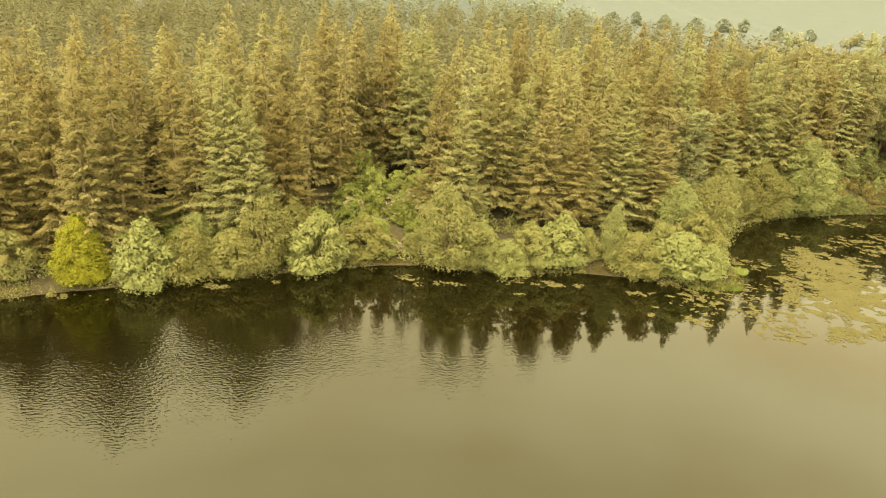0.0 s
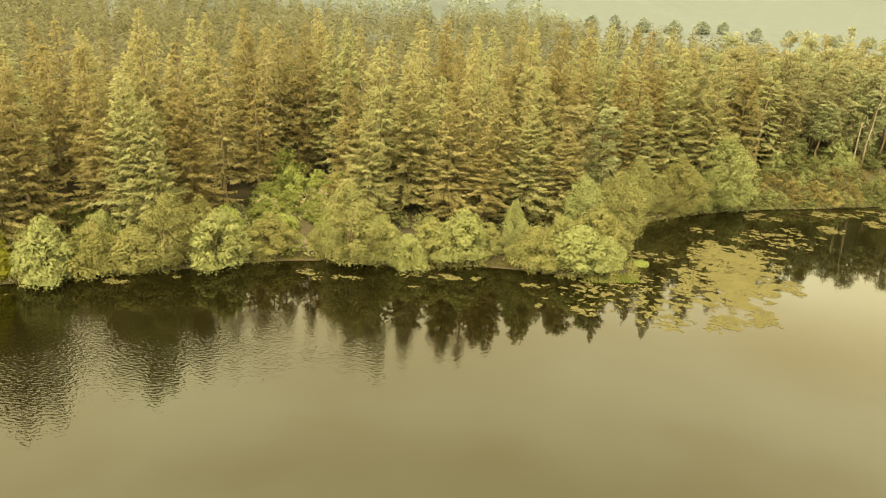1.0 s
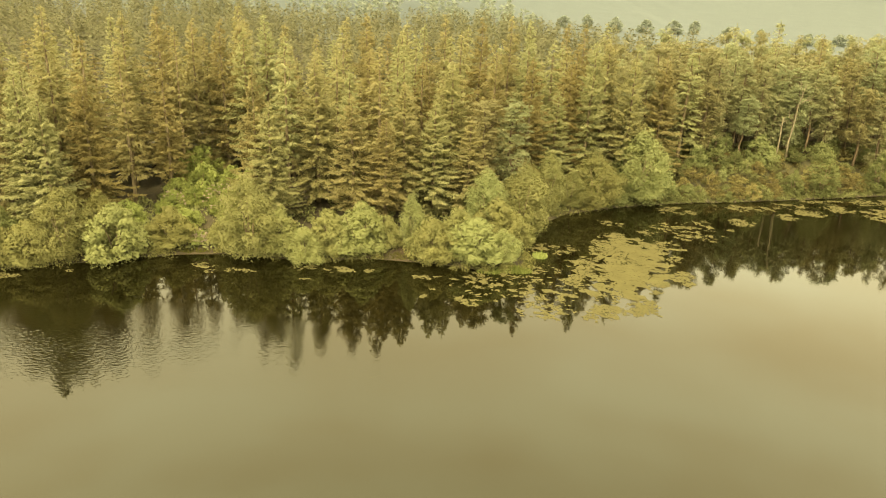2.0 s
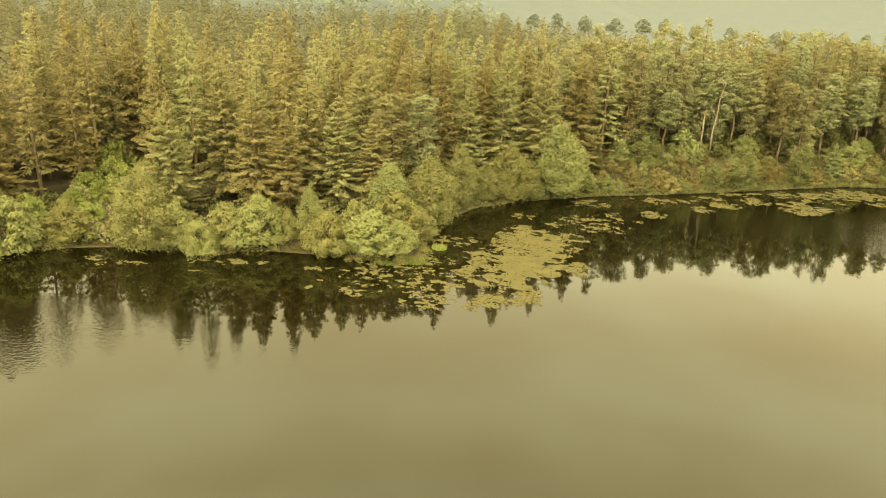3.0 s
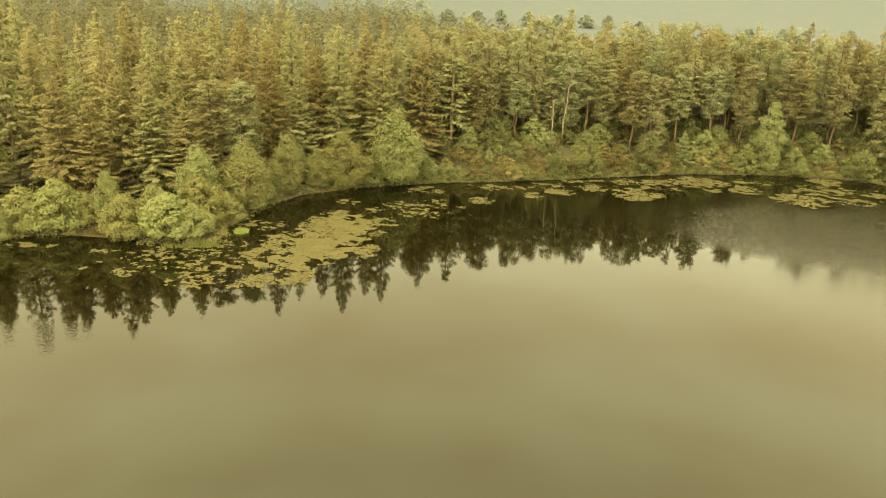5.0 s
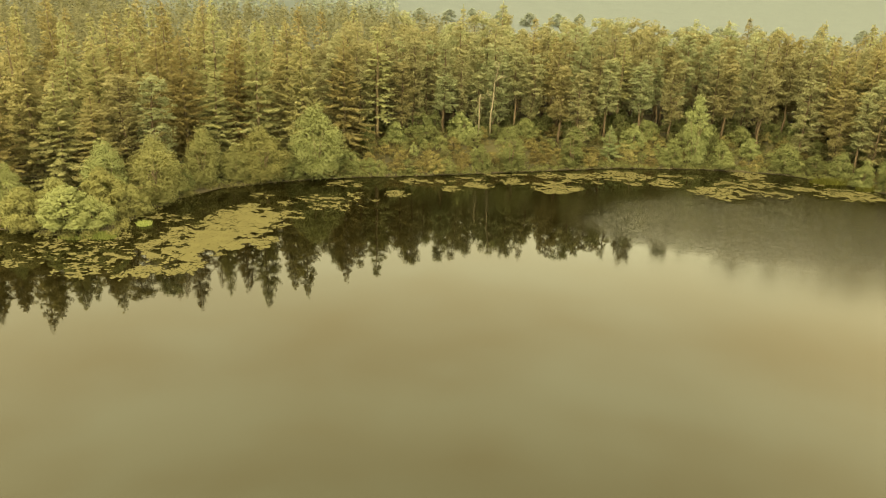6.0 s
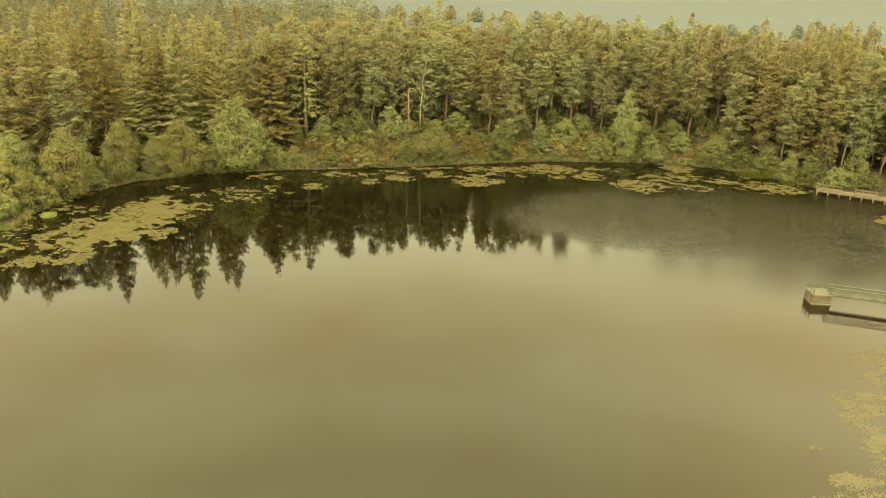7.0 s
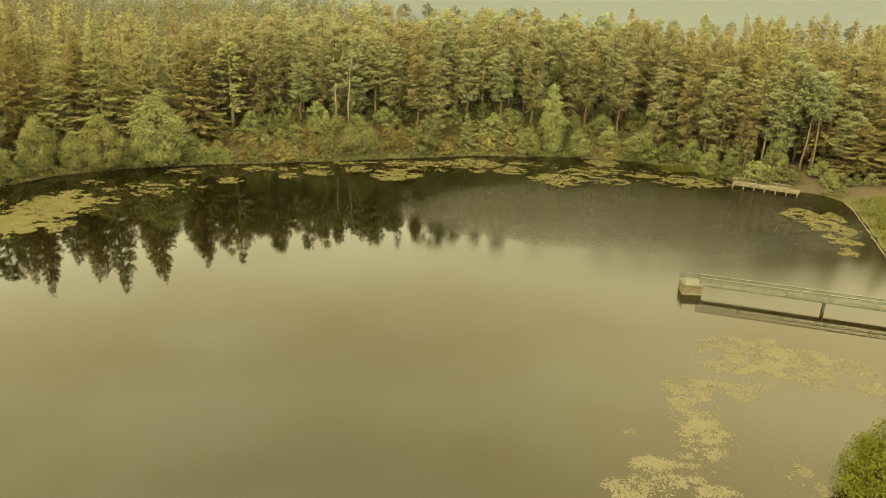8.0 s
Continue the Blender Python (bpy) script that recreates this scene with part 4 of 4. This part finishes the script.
# ---- lily pads and floating weed ----
def pads(name, mat, label, category, seed, patches, per_m2, r0, r1, grain, sides=6, ragged=0.07):
    r = np.random.default_rng(seed)
    g = Geo()
    for cx, cy, rx, ry, dens in patches:
        n = int(math.pi * rx * ry * 1.69 * per_m2)
        a, q = r.uniform(0, 6.283, n), np.sqrt(r.uniform(0, 1, n)) * 1.3
        xs, ys = cx + rx * q * np.cos(a), cy + ry * q * np.sin(a)
        for x, y, q, d in zip(xs, ys, q, shore_distance(xs, ys)):
            v = noise.fractal(Vector((x * grain, y * grain * 1.3, 3.1)), 0.7, 2.1, 4) * 0.85 + 0.5
            if v < 1.02 - dens + 0.75 * max(0.0, q - 0.55) + r.normal(0, ragged) or d > -0.3:
                continue
            rad, t0, z = r.uniform(r0, r1), r.uniform(0, 6.28), r.uniform(0.005, 0.03 if ragged < 0.1 else 0.01)
            tilt = r.normal(0, 0.02, 2)
            vs = [(x + rad * math.cos(t0 + 6.283 * k / sides), y + rad * math.sin(t0 + 6.283 * k / sides),
                   z + rad * (tilt[0] * math.cos(t0 + 6.283 * k / sides) + tilt[1] * math.sin(t0 + 6.283 * k / sides))) for k in range(sides)]
            g.add(vs, [tuple(range(sides))])
    return tagged(new(name, mesh_of(name, g, mat)), label, category, kind="stuff")


MAT = [(45.0, 83.2, 3.6, 8.1, 1.0), (42.0, 78.0, 5.1, 5.1, 0.9), (47.6, 86.7, 3.7, 4.3, 0.8), (44.0, 70.0, 1.6, 2.7, 0.85), (40.1, 68.1, 1.8, 2.0, 0.8), (49.4, 79.0, 2.1, 2.8, 0.6),
       (41.4, 73.7, 2.9, 3.3, 0.7)]
SPIT = [(33.1, 78.7, 2.0, 1.8, 0.5), (31.5, 86.6, 1.8, 1.3, 0.6), (35.9, 86.1, 2.9, 1.7, 0.5), (30.4, 74.0, 5.1, 4.2, 0.38), (26.7, 73.5, 3.8, 4.2, 0.34), (25.3, 69.3, 1.7, 1.4, 0.6),
        (20.2, 74.7, 1.6, 1.0, 0.5), (20.5, 69.5, 0.5, 0.5, 0.7), (21.7, 71.2, 0.7, 0.5, 0.5), (33.6, 69.5, 3.7, 3.8, 0.42), (32.8, 66.5, 2.4, 1.7, 0.35), (35.1, 72.9, 2.5, 2.4, 0.45),
        (38.1, 66.4, 1.5, 1.4, 0.45), (45.2, 97.7, 1.8, 1.3, 0.6), (49.5, 94.5, 1.0, 1.2, 0.7), (54.4, 97.0, 3.3, 3.1, 0.45), (58.7, 98.9, 1.3, 2.2, 0.6), (56.1, 93.5, 3.6, 2.0, 0.5),
        (51.5, 89.4, 1.9, 2.3, 0.4)]
NORTH = [(56.5, 105.6, 2.7, 2.1, 0.6), (67.9, 108.6, 4.6, 1.6, 0.55), (64.8, 101.2, 1.6, 1.4, 1.0), (62.1, 97.4, 0.8, 0.8, 0.7), (73.2, 105.0, 1.4, 1.5, 0.8), (77.4, 107.7, 1.9, 1.6, 0.9),
         (83.0, 110.4, 1.9, 1.7, 0.9), (75.6, 111.1, 3.8, 1.4, 0.5), (81.9, 114.4, 4.9, 1.4, 0.45), (92.5, 115.4, 5.5, 2.2, 0.7), (89.3, 108.0, 3.0, 3.0, 0.9), (92.9, 108.3, 1.1, 1.0, 0.8),
         (101.6, 117.2, 4.6, 2.7, 0.9), (93.1, 112.3, 4.9, 1.4, 0.45), (103.0, 112.3, 2.0, 1.5, 0.5), (108.3, 113.7, 2.5, 2.3, 0.8)]
WEST_SHORE = [(-5.1, 73.4, 1.5, 0.9, 0.5), (-1.2, 73.6, 1.9, 0.9, 0.45), (9.0, 75.6, 2.2, 1.1, 0.5), (5.7, 75.4, 1.9, 0.8, 0.45), (-39.6, 64.2, 4.3, 0.8, 0.55), (-24.9, 69.2, 1.7, 0.9, 0.6),
              (-19.8, 71.3, 1.1, 0.6, 0.5), (-5.4, 74.6, 2.2, 1.2, 0.5), (12.0, 75.7, 2.6, 0.9, 0.55), (6.0, 72.3, 1.2, 0.4, 0.6), (-32, 66, 1.5, 0.5, 0.5)]
EAST_SHORE = [(111.3, 118.4, 5.0, 1.6, 0.45), (115.5, 108.8, 3.6, 3.5, 0.85), (124.9, 120.8, 2.4, 2.1, 1.0), (122.4, 114.3, 5.9, 3.0, 0.6), (124.3, 109.3, 3.8, 2.1, 0.6), (130.6, 113.0, 2.0, 1.5, 0.9),
              (137.3, 110.4, 4.8, 2.9, 0.75), (142.0, 109.0, 2.4, 1.5, 0.45), (134.1, 116.0, 3.0, 1.6, 0.5), (150.5, 93.7, 3.0, 3.5, 0.8), (150.6, 88.9, 2.8, 3.2, 0.8), (149.6, 84.3, 1.9, 2.5, 0.8),
              (148.0, 79.5, 1.1, 1.4, 0.7), (147.1, 95.1, 1.0, 1.5, 0.8)]
pads("lily_pads", M_LILY, "dense mat of yellow-green lily pads off the wooded point", "lily pads", 301, MAT, 60, 0.08, 0.15, 0.5, 5)
pads("lily_pads", M_LILY, "scattered yellow-green lily pads round the point", "lily pads", 303, SPIT, 48, 0.08, 0.15, 0.8, 5)
pads("lily_pads", M_LILY, "rafts of lily pads along the far bank", "lily pads", 305, NORTH + EAST_SHORE, 34, 0.10, 0.18, 0.55, 5)
pads("lily_pads", M_LILY, "thin fringe of lily pads under the shore bushes", "lily pads", 307, WEST_SHORE, 44, 0.08, 0.14, 0.6, 5)
WEED = [(119.1, 44.9, 2.1, 2.2, 0.7), (118.0, 42.0, 1.8, 1.2, 0.6), (118.5, 38.1, 1.5, 1.8, 0.6), (117.5, 39.4, 1.3, 2.2, 0.6), (116.1, 36.0, 2.4, 1.2, 0.55), (113.3, 35.6, 1.2, 0.8, 0.7),
        (114.8, 34.2, 1.5, 0.9, 0.7), (111.9, 33.1, 1.9, 1.2, 0.7), (117.0, 32.9, 1.3, 0.7, 0.7), (112.8, 39.6, 0.6, 0.4, 0.5), (118.5, 40.2, 1.7, 1.2, 0.55), (126.7, 52.0, 4.9, 2.7, 0.7),
        (122.4, 49.7, 2.0, 1.6, 0.5), (130.2, 49.8, 4.8, 2.9, 0.6), (134.6, 46.9, 1.9, 1.5, 0.45), (122.6, 46.0, 2.8, 1.9, 0.48), (123.7, 34.7, 1.6, 2.0, 0.45)]
pads("floating_weed", M_WEED, "pale mats of floating pond weed in the shallows", "water weed", 309, WEED, 210, 0.035, 0.085, 0.5, 5, 0.2)

# ---- shore fringe, reeds, stones, grass ----
thicket("shore_fringe", M_ALDER, "low green growth hanging over the water's edge", "undergrowth", 207, 380,
        inland(-62, 45, 54, 110, -0.8, 1.2, lambda x, y: ~((x > -10) & (x < -5)) & ~((x > 14.5) & (x < 19.5)) & ~((abs(x + 37.6) < 1.6))), 0.7, 0.9, 52, 0.17)
thicket("shore_fringe", M_BRAMBLE, "low dark growth along the foot of the bank", "undergrowth", 209, 800, inland(45, 147, 100, 126, -0.15, 1.7), 0.5, 0.55, 36, 0.19)


def blades(name, mat, label, category, seed, spots, height, kind="stuff"):
    """Grass or reeds: upright blades round the spots (x, y, radius in x, radius in y, count)."""
    r = np.random.default_rng(seed)
    B, A, S = [], [], []
    for cx, cy, rx, ry, n in spots:
        a, q = r.uniform(0, 6.283, n), np.sqrt(r.uniform(0, 1, n))
        x, y = cx + rx * q * np.cos(a), cy + ry * q * np.sin(a)
        if name == "bank_grass":
            dry = shore_distance(x, y) > 0.35
            x, y, n = x[dry], y[dry], int(dry.sum())
        z = np.maximum(ground_height(x, y), -0.05)
        h = height * r.uniform(0.5, 1.2, n)
        B.append(np.stack([x, y, z], 1))
        A.append(np.stack([r.normal(0, 0.3, n) * h, r.normal(0, 0.3, n) * h, h], 1))
        t = r.uniform(0, 6.28, n)
        S.append(np.stack([np.cos(t), np.sin(t), 0 * t], 1) * (0.03 + 0.12 * h)[:, None])
    g = Geo()
    g.sprays(np.concatenate(B), np.concatenate(A), np.concatenate(S))
    return tagged(new(name, mesh_of(name, g, mat)), label, category, kind=kind)


blades("reeds", M_RHODO, "bright green reeds growing in the shallows at the point", "reeds", 221, [(30.6, 77.9, 2.1, 0.9, 700), (27.6, 77.1, 1.5, 0.6, 200)], 0.45)
blades("reeds", M_RHODO, "round bright green reed clump among the lily pads", "reeds", 223, [(34.0, 83.1, 0.9, 0.9, 420)], 0.5)
blades("reeds", M_GRASSY, "yellow-green reeds on the far shore", "reeds", 225, [(137.5, 117.6, 3.4, 1.2, 700), (141.5, 113.8, 1.5, 0.9, 260)], 0.8)
blades("bank_grass", M_GRASSY, "rough green grass on the open bank", "grass", 227, [(163, 93.5, 9, 8.2, 5000), (159, 80, 7, 12, 4200), (157, 104, 3, 1.6, 500), (152, 64, 5, 8, 1200)], 0.32)
blades("bank_grass", M_GRASSY, "dry grass along the waterline", "grass", 229, [(-7, 78.4, 4, 0.6, 500), (17, 80, 3, 0.7, 300)], 0.3)


def shore_stones():
    """Pale boulders and cobbles along the foot of the bank."""
    r = np.random.default_rng(231)
    g = Geo()
    n = 0
    xs, ys = r.uniform(40, 158, 30000), r.uniform(76, 126, 30000)
    for x, y, d in zip(xs, ys, shore_distance(xs, ys)):
        if not -0.25 < d < 0.35 or n > 170 or (x > 135 and y > 100):
            continue
        n += 1
        a = r.uniform(0.06, 0.2)
        bm = bmesh.new()
        bmesh.ops.create_icosphere(bm, subdivisions=1, radius=a)
        for v in bm.verts:
            v.co *= r.uniform(0.75, 1.15)
            v.co.z *= 0.65
        g.add([(v.co.x + x, v.co.y + y, v.co.z + max(0.02, 0.12 + 0.3 * d)) for v in bm.verts], [[v.index for v in f.verts] for f in bm.faces])
        bm.free()
    return tagged(new("shore_stones", mesh_of("shore_stones", g, M_STONE)), "pale stones along the foot of the bank", "stones", kind="stuff")


shore_stones()


edging = tagged(new("kerb"), "pale stone edging between the grass and the water", "kerb", kind="structure")
EDGE = [(157.9, 101), (157.7, 98), (155.0, 88.3), (152.5, 79.6), (150.2, 70), (147.7, 58)]
re = np.random.default_rng(233)
for (ax, ay), (bx2, by2) in zip(EDGE, EDGE[1:]):
    span = math.hypot(bx2 - ax, by2 - ay)
    count = int(span / 0.8)
    for k in range(count):
        u0, u1 = (k + 0.03) / count, (k + 0.97) / count
        jog, lift = re.normal(0, 0.05), re.uniform(-0.06, 0.01)
        g = Geo()
        g.beam((ax + (bx2 - ax) * u0 + jog, ay + (by2 - ay) * u0, lift), (ax + (bx2 - ax) * u1 + jog, ay + (by2 - ay) * u1, lift), re.uniform(0.14, 0.24), 0.26)
        part("stone", g, M_STONE, edging)


# ---- stone pier and footbridge ----
def block(x0, y0, z0, x1, y1, z1, c=0.025):
    g = Geo()
    vs = []
    for z, e in ((z0, 0), (z1 - c, 0), (z1, c)):
        vs += [(x0 + e, y0 + e, z), (x1 - e, y0 + e, z), (x1 - e, y1 - e, z), (x0 + e, y1 - e, z)]
    fs = [(3, 2, 1, 0), (8, 9, 10, 11)]
    for k in (0, 4):
        fs += [(k + i, k + (i + 1) % 4, k + 4 + (i + 1) % 4, k + 4 + i) for i in range(4)]
    g.add(vs, fs)
    return g


pier = tagged(new("stone_pier"), "square rubble-stone pier with a pale concrete top in the lake", "pier")
part("core", block(0.03, 0.03, -1.6, 1.92, 1.87, 0.96), M_STONE, pier)
part("cap", block(-0.04, -0.04, 0.97, 1.99, 1.94, 1.12), M_CONCRETE, pier, "pale concrete slab")
part("plinth", block(-0.07, -0.07, -1.5, 2.02, 1.97, 0.12), M_CONCRETE, pier, "pale concrete footing at the waterline")
rs = np.random.default_rng(241)
for row in range(3):
    for side, count, span in (("front", 5, 1.95), ("left", 5, 1.9), ("right", 5, 1.9), ("rear", 5, 1.95)):
        cuts = [0] + sorted(rs.uniform(0.12, 0.88, count - 1).tolist()) + [1]
        cuts = [(c * 0.45 + 0.55 * k / count) * span for k, c in enumerate(cuts)]
        for k in range(count):
            a, b, out = cuts[k] + 0.012, cuts[k + 1] - 0.012, rs.uniform(0.0, 0.035)
            z0, z1 = 0.125 + row * 0.282, 0.125 + row * 0.282 + 0.265
            box = {"front": (a, -out, z0, b, 0.06, z1), "rear": (a, 1.85, z0, b, 1.9 + out, z1),
                   "left": (-out, a, z0, 0.06, b, z1), "right": (1.9, a, z0, 1.95 + out, b, z1)}[side]
            part("stone", block(*box), M_STONE, pier)


def rail_post(parent, x, y, z0, z1):
    g = Geo()
    g.tube([(x, y, z0), (x, y, z1)], [0.035, 0.03], 7)
    g.tube([(x, y, z1), (x, y, z1 + 0.05)], [0.045, 0.02], 7)
    return part("post", g, M_STEEL, parent)


for x, y in ((0.08, 0.08), (0.08, 0.95), (0.08, 1.82), (1.0, 1.82), (1.87, 1.82)):
    rail_post(pier, x, y, 1.12, 1.66)
for z in (1.4, 1.64):
    for a, b in (((0.08, 0.08), (0.08, 1.82)), ((0.08, 1.82), (1.87, 1.82))):
        g = Geo()
        g.tube([(*a, z), (*b, z)], [0.024, 0.024], 6)
        part("rail", g, M_STEEL, pier)
pier.matrix_basis = pose(123.62, 64.95, 0, 0, 0, -3)

bridge = tagged(new("footbridge"), "narrow green steel lattice footbridge on slender trestles over the lake", "footbridge")
SPAN, WIDE, DECK, TOP = 25.2, 0.95, 1.06, 1.9
for y in (0.0, WIDE):
    for z, w in ((DECK, 0.1), (TOP, 0.07), (TOP - 0.16, 0.045)):
        g = Geo()
        g.beam((0, y, z), (SPAN, y, z), w * 0.7, w)
        part("chord", g, M_STEEL, bridge)
    g = Geo()
    g.beam((-0.05, y, TOP + 0.055), (SPAN, y, TOP + 0.055), 0.09, 0.035)
    part("handrail", g, M_RAIL, bridge, "pale worn handrail")
    panels = 48
    step = SPAN / panels
    for i in range(panels):
        g = Geo()
        lo, hi = (i * step, y, DECK + 0.04), ((i + 1) * step, y, TOP - 0.03)
        if i % 2:
            lo, hi = (i * step, y, TOP - 0.03), ((i + 1) * step, y, DECK + 0.04)
        g.beam(lo, hi, 0.024, 0.03)
        part("brace", g, M_STEEL, bridge)
    for i in range(0, panels + 1, 8):
        g = Geo()
        g.beam((i * step, y, DECK - 0.04), (i * step, y, TOP + 0.05), 0.05, 0.05)
        part("post", g, M_STEEL, bridge)
boards = Geo()
for i in range(int(SPAN / 0.16)):
    boards.beam((0.08 + i * 0.16, 0.05, DECK + 0.06), (0.08 + i * 0.16, WIDE - 0.05, DECK + 0.06), 0.145, 0.04)
part("deck", boards, M_DECK, bridge, "pale weathered deck boards")
for x in (12.1, 22.6):
    trestle = part("trestle", block(x - 0.07, 0.02, DECK - 0.2, x + 0.07, WIDE - 0.02, DECK - 0.06), M_STEEL, bridge)
    for y in (0.06, WIDE - 0.06):
        g = Geo()
        g.tube([(x, y, -1.6), (x, y, DECK - 0.15)], [0.085, 0.08], 8)
        part("leg", g, M_STEEL, trestle)
    for a, b in (((0.1, 0.2), (0.85, 0.9)), ((0.85, 0.2), (0.1, 0.9))):
        g = Geo()
        g.beam((x, *a), (x, *b), 0.03, 0.04)
        part("cross_brace", g, M_STEEL, trestle)
    g = Geo()
    g.beam((x, 0.05, 0.55), (x, 0.9, 0.55), 0.05, 0.06)
    part("tie", g, M_CONCRETE, trestle, "pale horizontal tie")
bridge.matrix_basis = pose(125.3, 65.0, 0, 0, 0, math.degrees(math.atan2(-4.8, 16.9)))

# ---- angling jetty ----
jetty = tagged(new("jetty"), "grey timber angling jetty on piles with two railed stands", "jetty")
LONG, DEEP, TOPZ = 9.9, 1.9, 0.62
planks = Geo()
for i in range(int(LONG / 0.15)):
    planks.beam((0.08 + i * 0.15, 0, TOPZ - 0.02 + 0.006 * math.sin(i * 2.3)), (0.08 + i * 0.15, DEEP, TOPZ - 0.02), 0.138, 0.045)
part("deck", planks, M_JETTY, jetty)
for y in (0.06, DEEP - 0.06):
    g = Geo()
    g.beam((0, y, TOPZ - 0.14), (LONG, y, TOPZ - 0.14), 0.1, 0.18)
    part("bearer", g, M_JETTY, jetty)
for i in range(7):
    x = 0.25 + i * (LONG - 0.5) / 6
    g = Geo()
    g.beam((x, -0.5, TOPZ - 0.3), (x, DEEP, TOPZ - 0.3), 0.2, 0.16)
    part("crossbeam", g, M_JETTY, jetty)
    for y in (-0.36, DEEP - 0.25):
        g = Geo()
        g.tube([(x, y, -1.4), (x, y, TOPZ - 0.24)], [0.11, 0.1], 8)
        part("pile", g, M_JETTY, jetty)
for x0, x1 in ((0.1, 3.6), (5.4, 8.5)):
    rail = Geo()
    rail.beam((x0, 0.06, TOPZ + 0.98), (x1, 0.06, TOPZ + 0.98), 0.2, 0.1)
    stand = part("top_rail", rail, M_JETTY, jetty)
    g = Geo()
    g.beam((x0, 0.06, TOPZ + 0.5), (x1, 0.06, TOPZ + 0.5), 0.05, 0.16)
    part("mid_rail", g, M_JETTY, stand)
    for k in range(4):
        g = Geo()
        x = x0 + 0.05 + (x1 - x0 - 0.1) * k / 3
        g.beam((x, 0.06, TOPZ), (x, 0.06, TOPZ + 0.96), 0.1, 0.1)
        part("post", g, M_JETTY, stand)
    g = Geo()
    g.beam((x0 + 0.05, 0.1, TOPZ + 0.95), (x0 + 0.05, DEEP - 0.1, TOPZ + 0.95), 0.1, 0.06)
    part("side_rail", g, M_JETTY, stand)
jetty.matrix_basis = pose(143.4, 108.15, 0, 0, 0, math.degrees(math.atan2(-4.5, 8.8)))

# ---- the bush on the near bank ----
near_trunk, near_crown = leafy_geo(251, 5.0, 3.6, 120, 330, 0.13, 5, 0.02, 0.5)
near_bush = new("leafy_bush")
part("trunk", near_trunk, M_BARK, near_bush, smooth=True)
part("crown", near_crown, M_SALLOW, near_bush)
near_bush.matrix_basis = pose(128.6, 33.6, height_at(128.6, 33.6) - 0.3)
tagged(near_bush, "dense olive-green leafy bush on the near bank", "bush")

# ---- beyond the wood: hedgerow trees, hill wood, copses, with haze in their leaf colour ----
hedge_trees = [tree_kind("hedgerow_tree", leafy_geo(261 + i, 9, 3.6, 30, 44, 0.75, 2, 0.12, 0.5), M_BARK, M_HAZED, "round hedgerow tree on the field edge, tinted pale with haze", "tree",
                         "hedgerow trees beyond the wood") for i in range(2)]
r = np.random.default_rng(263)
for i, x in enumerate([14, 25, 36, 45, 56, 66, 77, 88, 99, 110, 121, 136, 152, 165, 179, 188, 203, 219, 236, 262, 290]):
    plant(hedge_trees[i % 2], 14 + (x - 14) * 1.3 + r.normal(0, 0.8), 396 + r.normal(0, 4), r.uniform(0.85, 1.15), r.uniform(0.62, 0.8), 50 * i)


def distant(name, label, category, seed, count, xr, yr, hh, width, n, keep):
    r = np.random.default_rng(seed)
    xs, ys = r.uniform(*xr, count * 3), r.uniform(*yr, count * 3)
    ok = keep(xs, ys)
    xs, ys = xs[ok][:count], ys[ok][:count]
    B, A, S = [], [], []
    for x, y, z in zip(xs, ys, ground_height(xs, ys)):
        h = hh * r.uniform(0.75, 1.2)
        q, a = r.uniform(0, 1, n), r.uniform(0, 6.28, n)
        e = width * np.sqrt(q) * r.uniform(0.5, 1.1, n)
        B.append(np.stack([x + 0.6 * e * np.cos(a), y + 0.6 * e * np.sin(a), z + h * (1 - 0.75 * q)], 1))
        ln = width * r.uniform(0.4, 0.7, n)
        al = np.stack([np.cos(a), np.sin(a), r.uniform(-0.5, 0.6, n)], 1) * ln[:, None]
        A.append(al)
        S.append(unit(np.cross(al, r.normal(0, 0.6, (n, 3)) + [0, 0, 1])) * (0.4 * ln)[:, None])
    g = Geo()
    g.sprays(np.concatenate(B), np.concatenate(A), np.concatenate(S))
    return tagged(new(name, mesh_of(name, g, M_HAZED)), label, category, kind="stuff")


distant("hill_wood", "wood tinted pale with haze, covering the hill behind the lake", "woodland", 271, 700, (-420, 70), (310, 640), 13, 3.2, 46, lambda x, y: x < 60 - 0.2 * (y - 300))
distant("far_copse", "copse tinted pale with haze in the distant fields", "woodland", 273, 60, (190, 290), (880, 900), 12, 7, 30, lambda x, y: y > 0)
distant("far_copse", "copse tinted pale with haze in the distant fields", "woodland", 275, 60, (330, 520), (800, 815), 10, 7, 30, lambda x, y: y > 0)


# ---- a weathered marker post on the open bank ----
marker = Geo()
marker.beam((0, 0, -0.3), (0.03, 0, 0.75), 0.16, 0.14)
marker.beam((-0.16, -0.09, 0.5), (0.2, -0.09, 0.5), 0.03, 0.3)
post = tagged(new("marker_post", mesh_of("marker_post", marker, M_JETTY)), "short weathered timber marker post on the grassy bank", "post")
post.matrix_basis = pose(160.6, 100.2, height_at(160.6, 100.2))
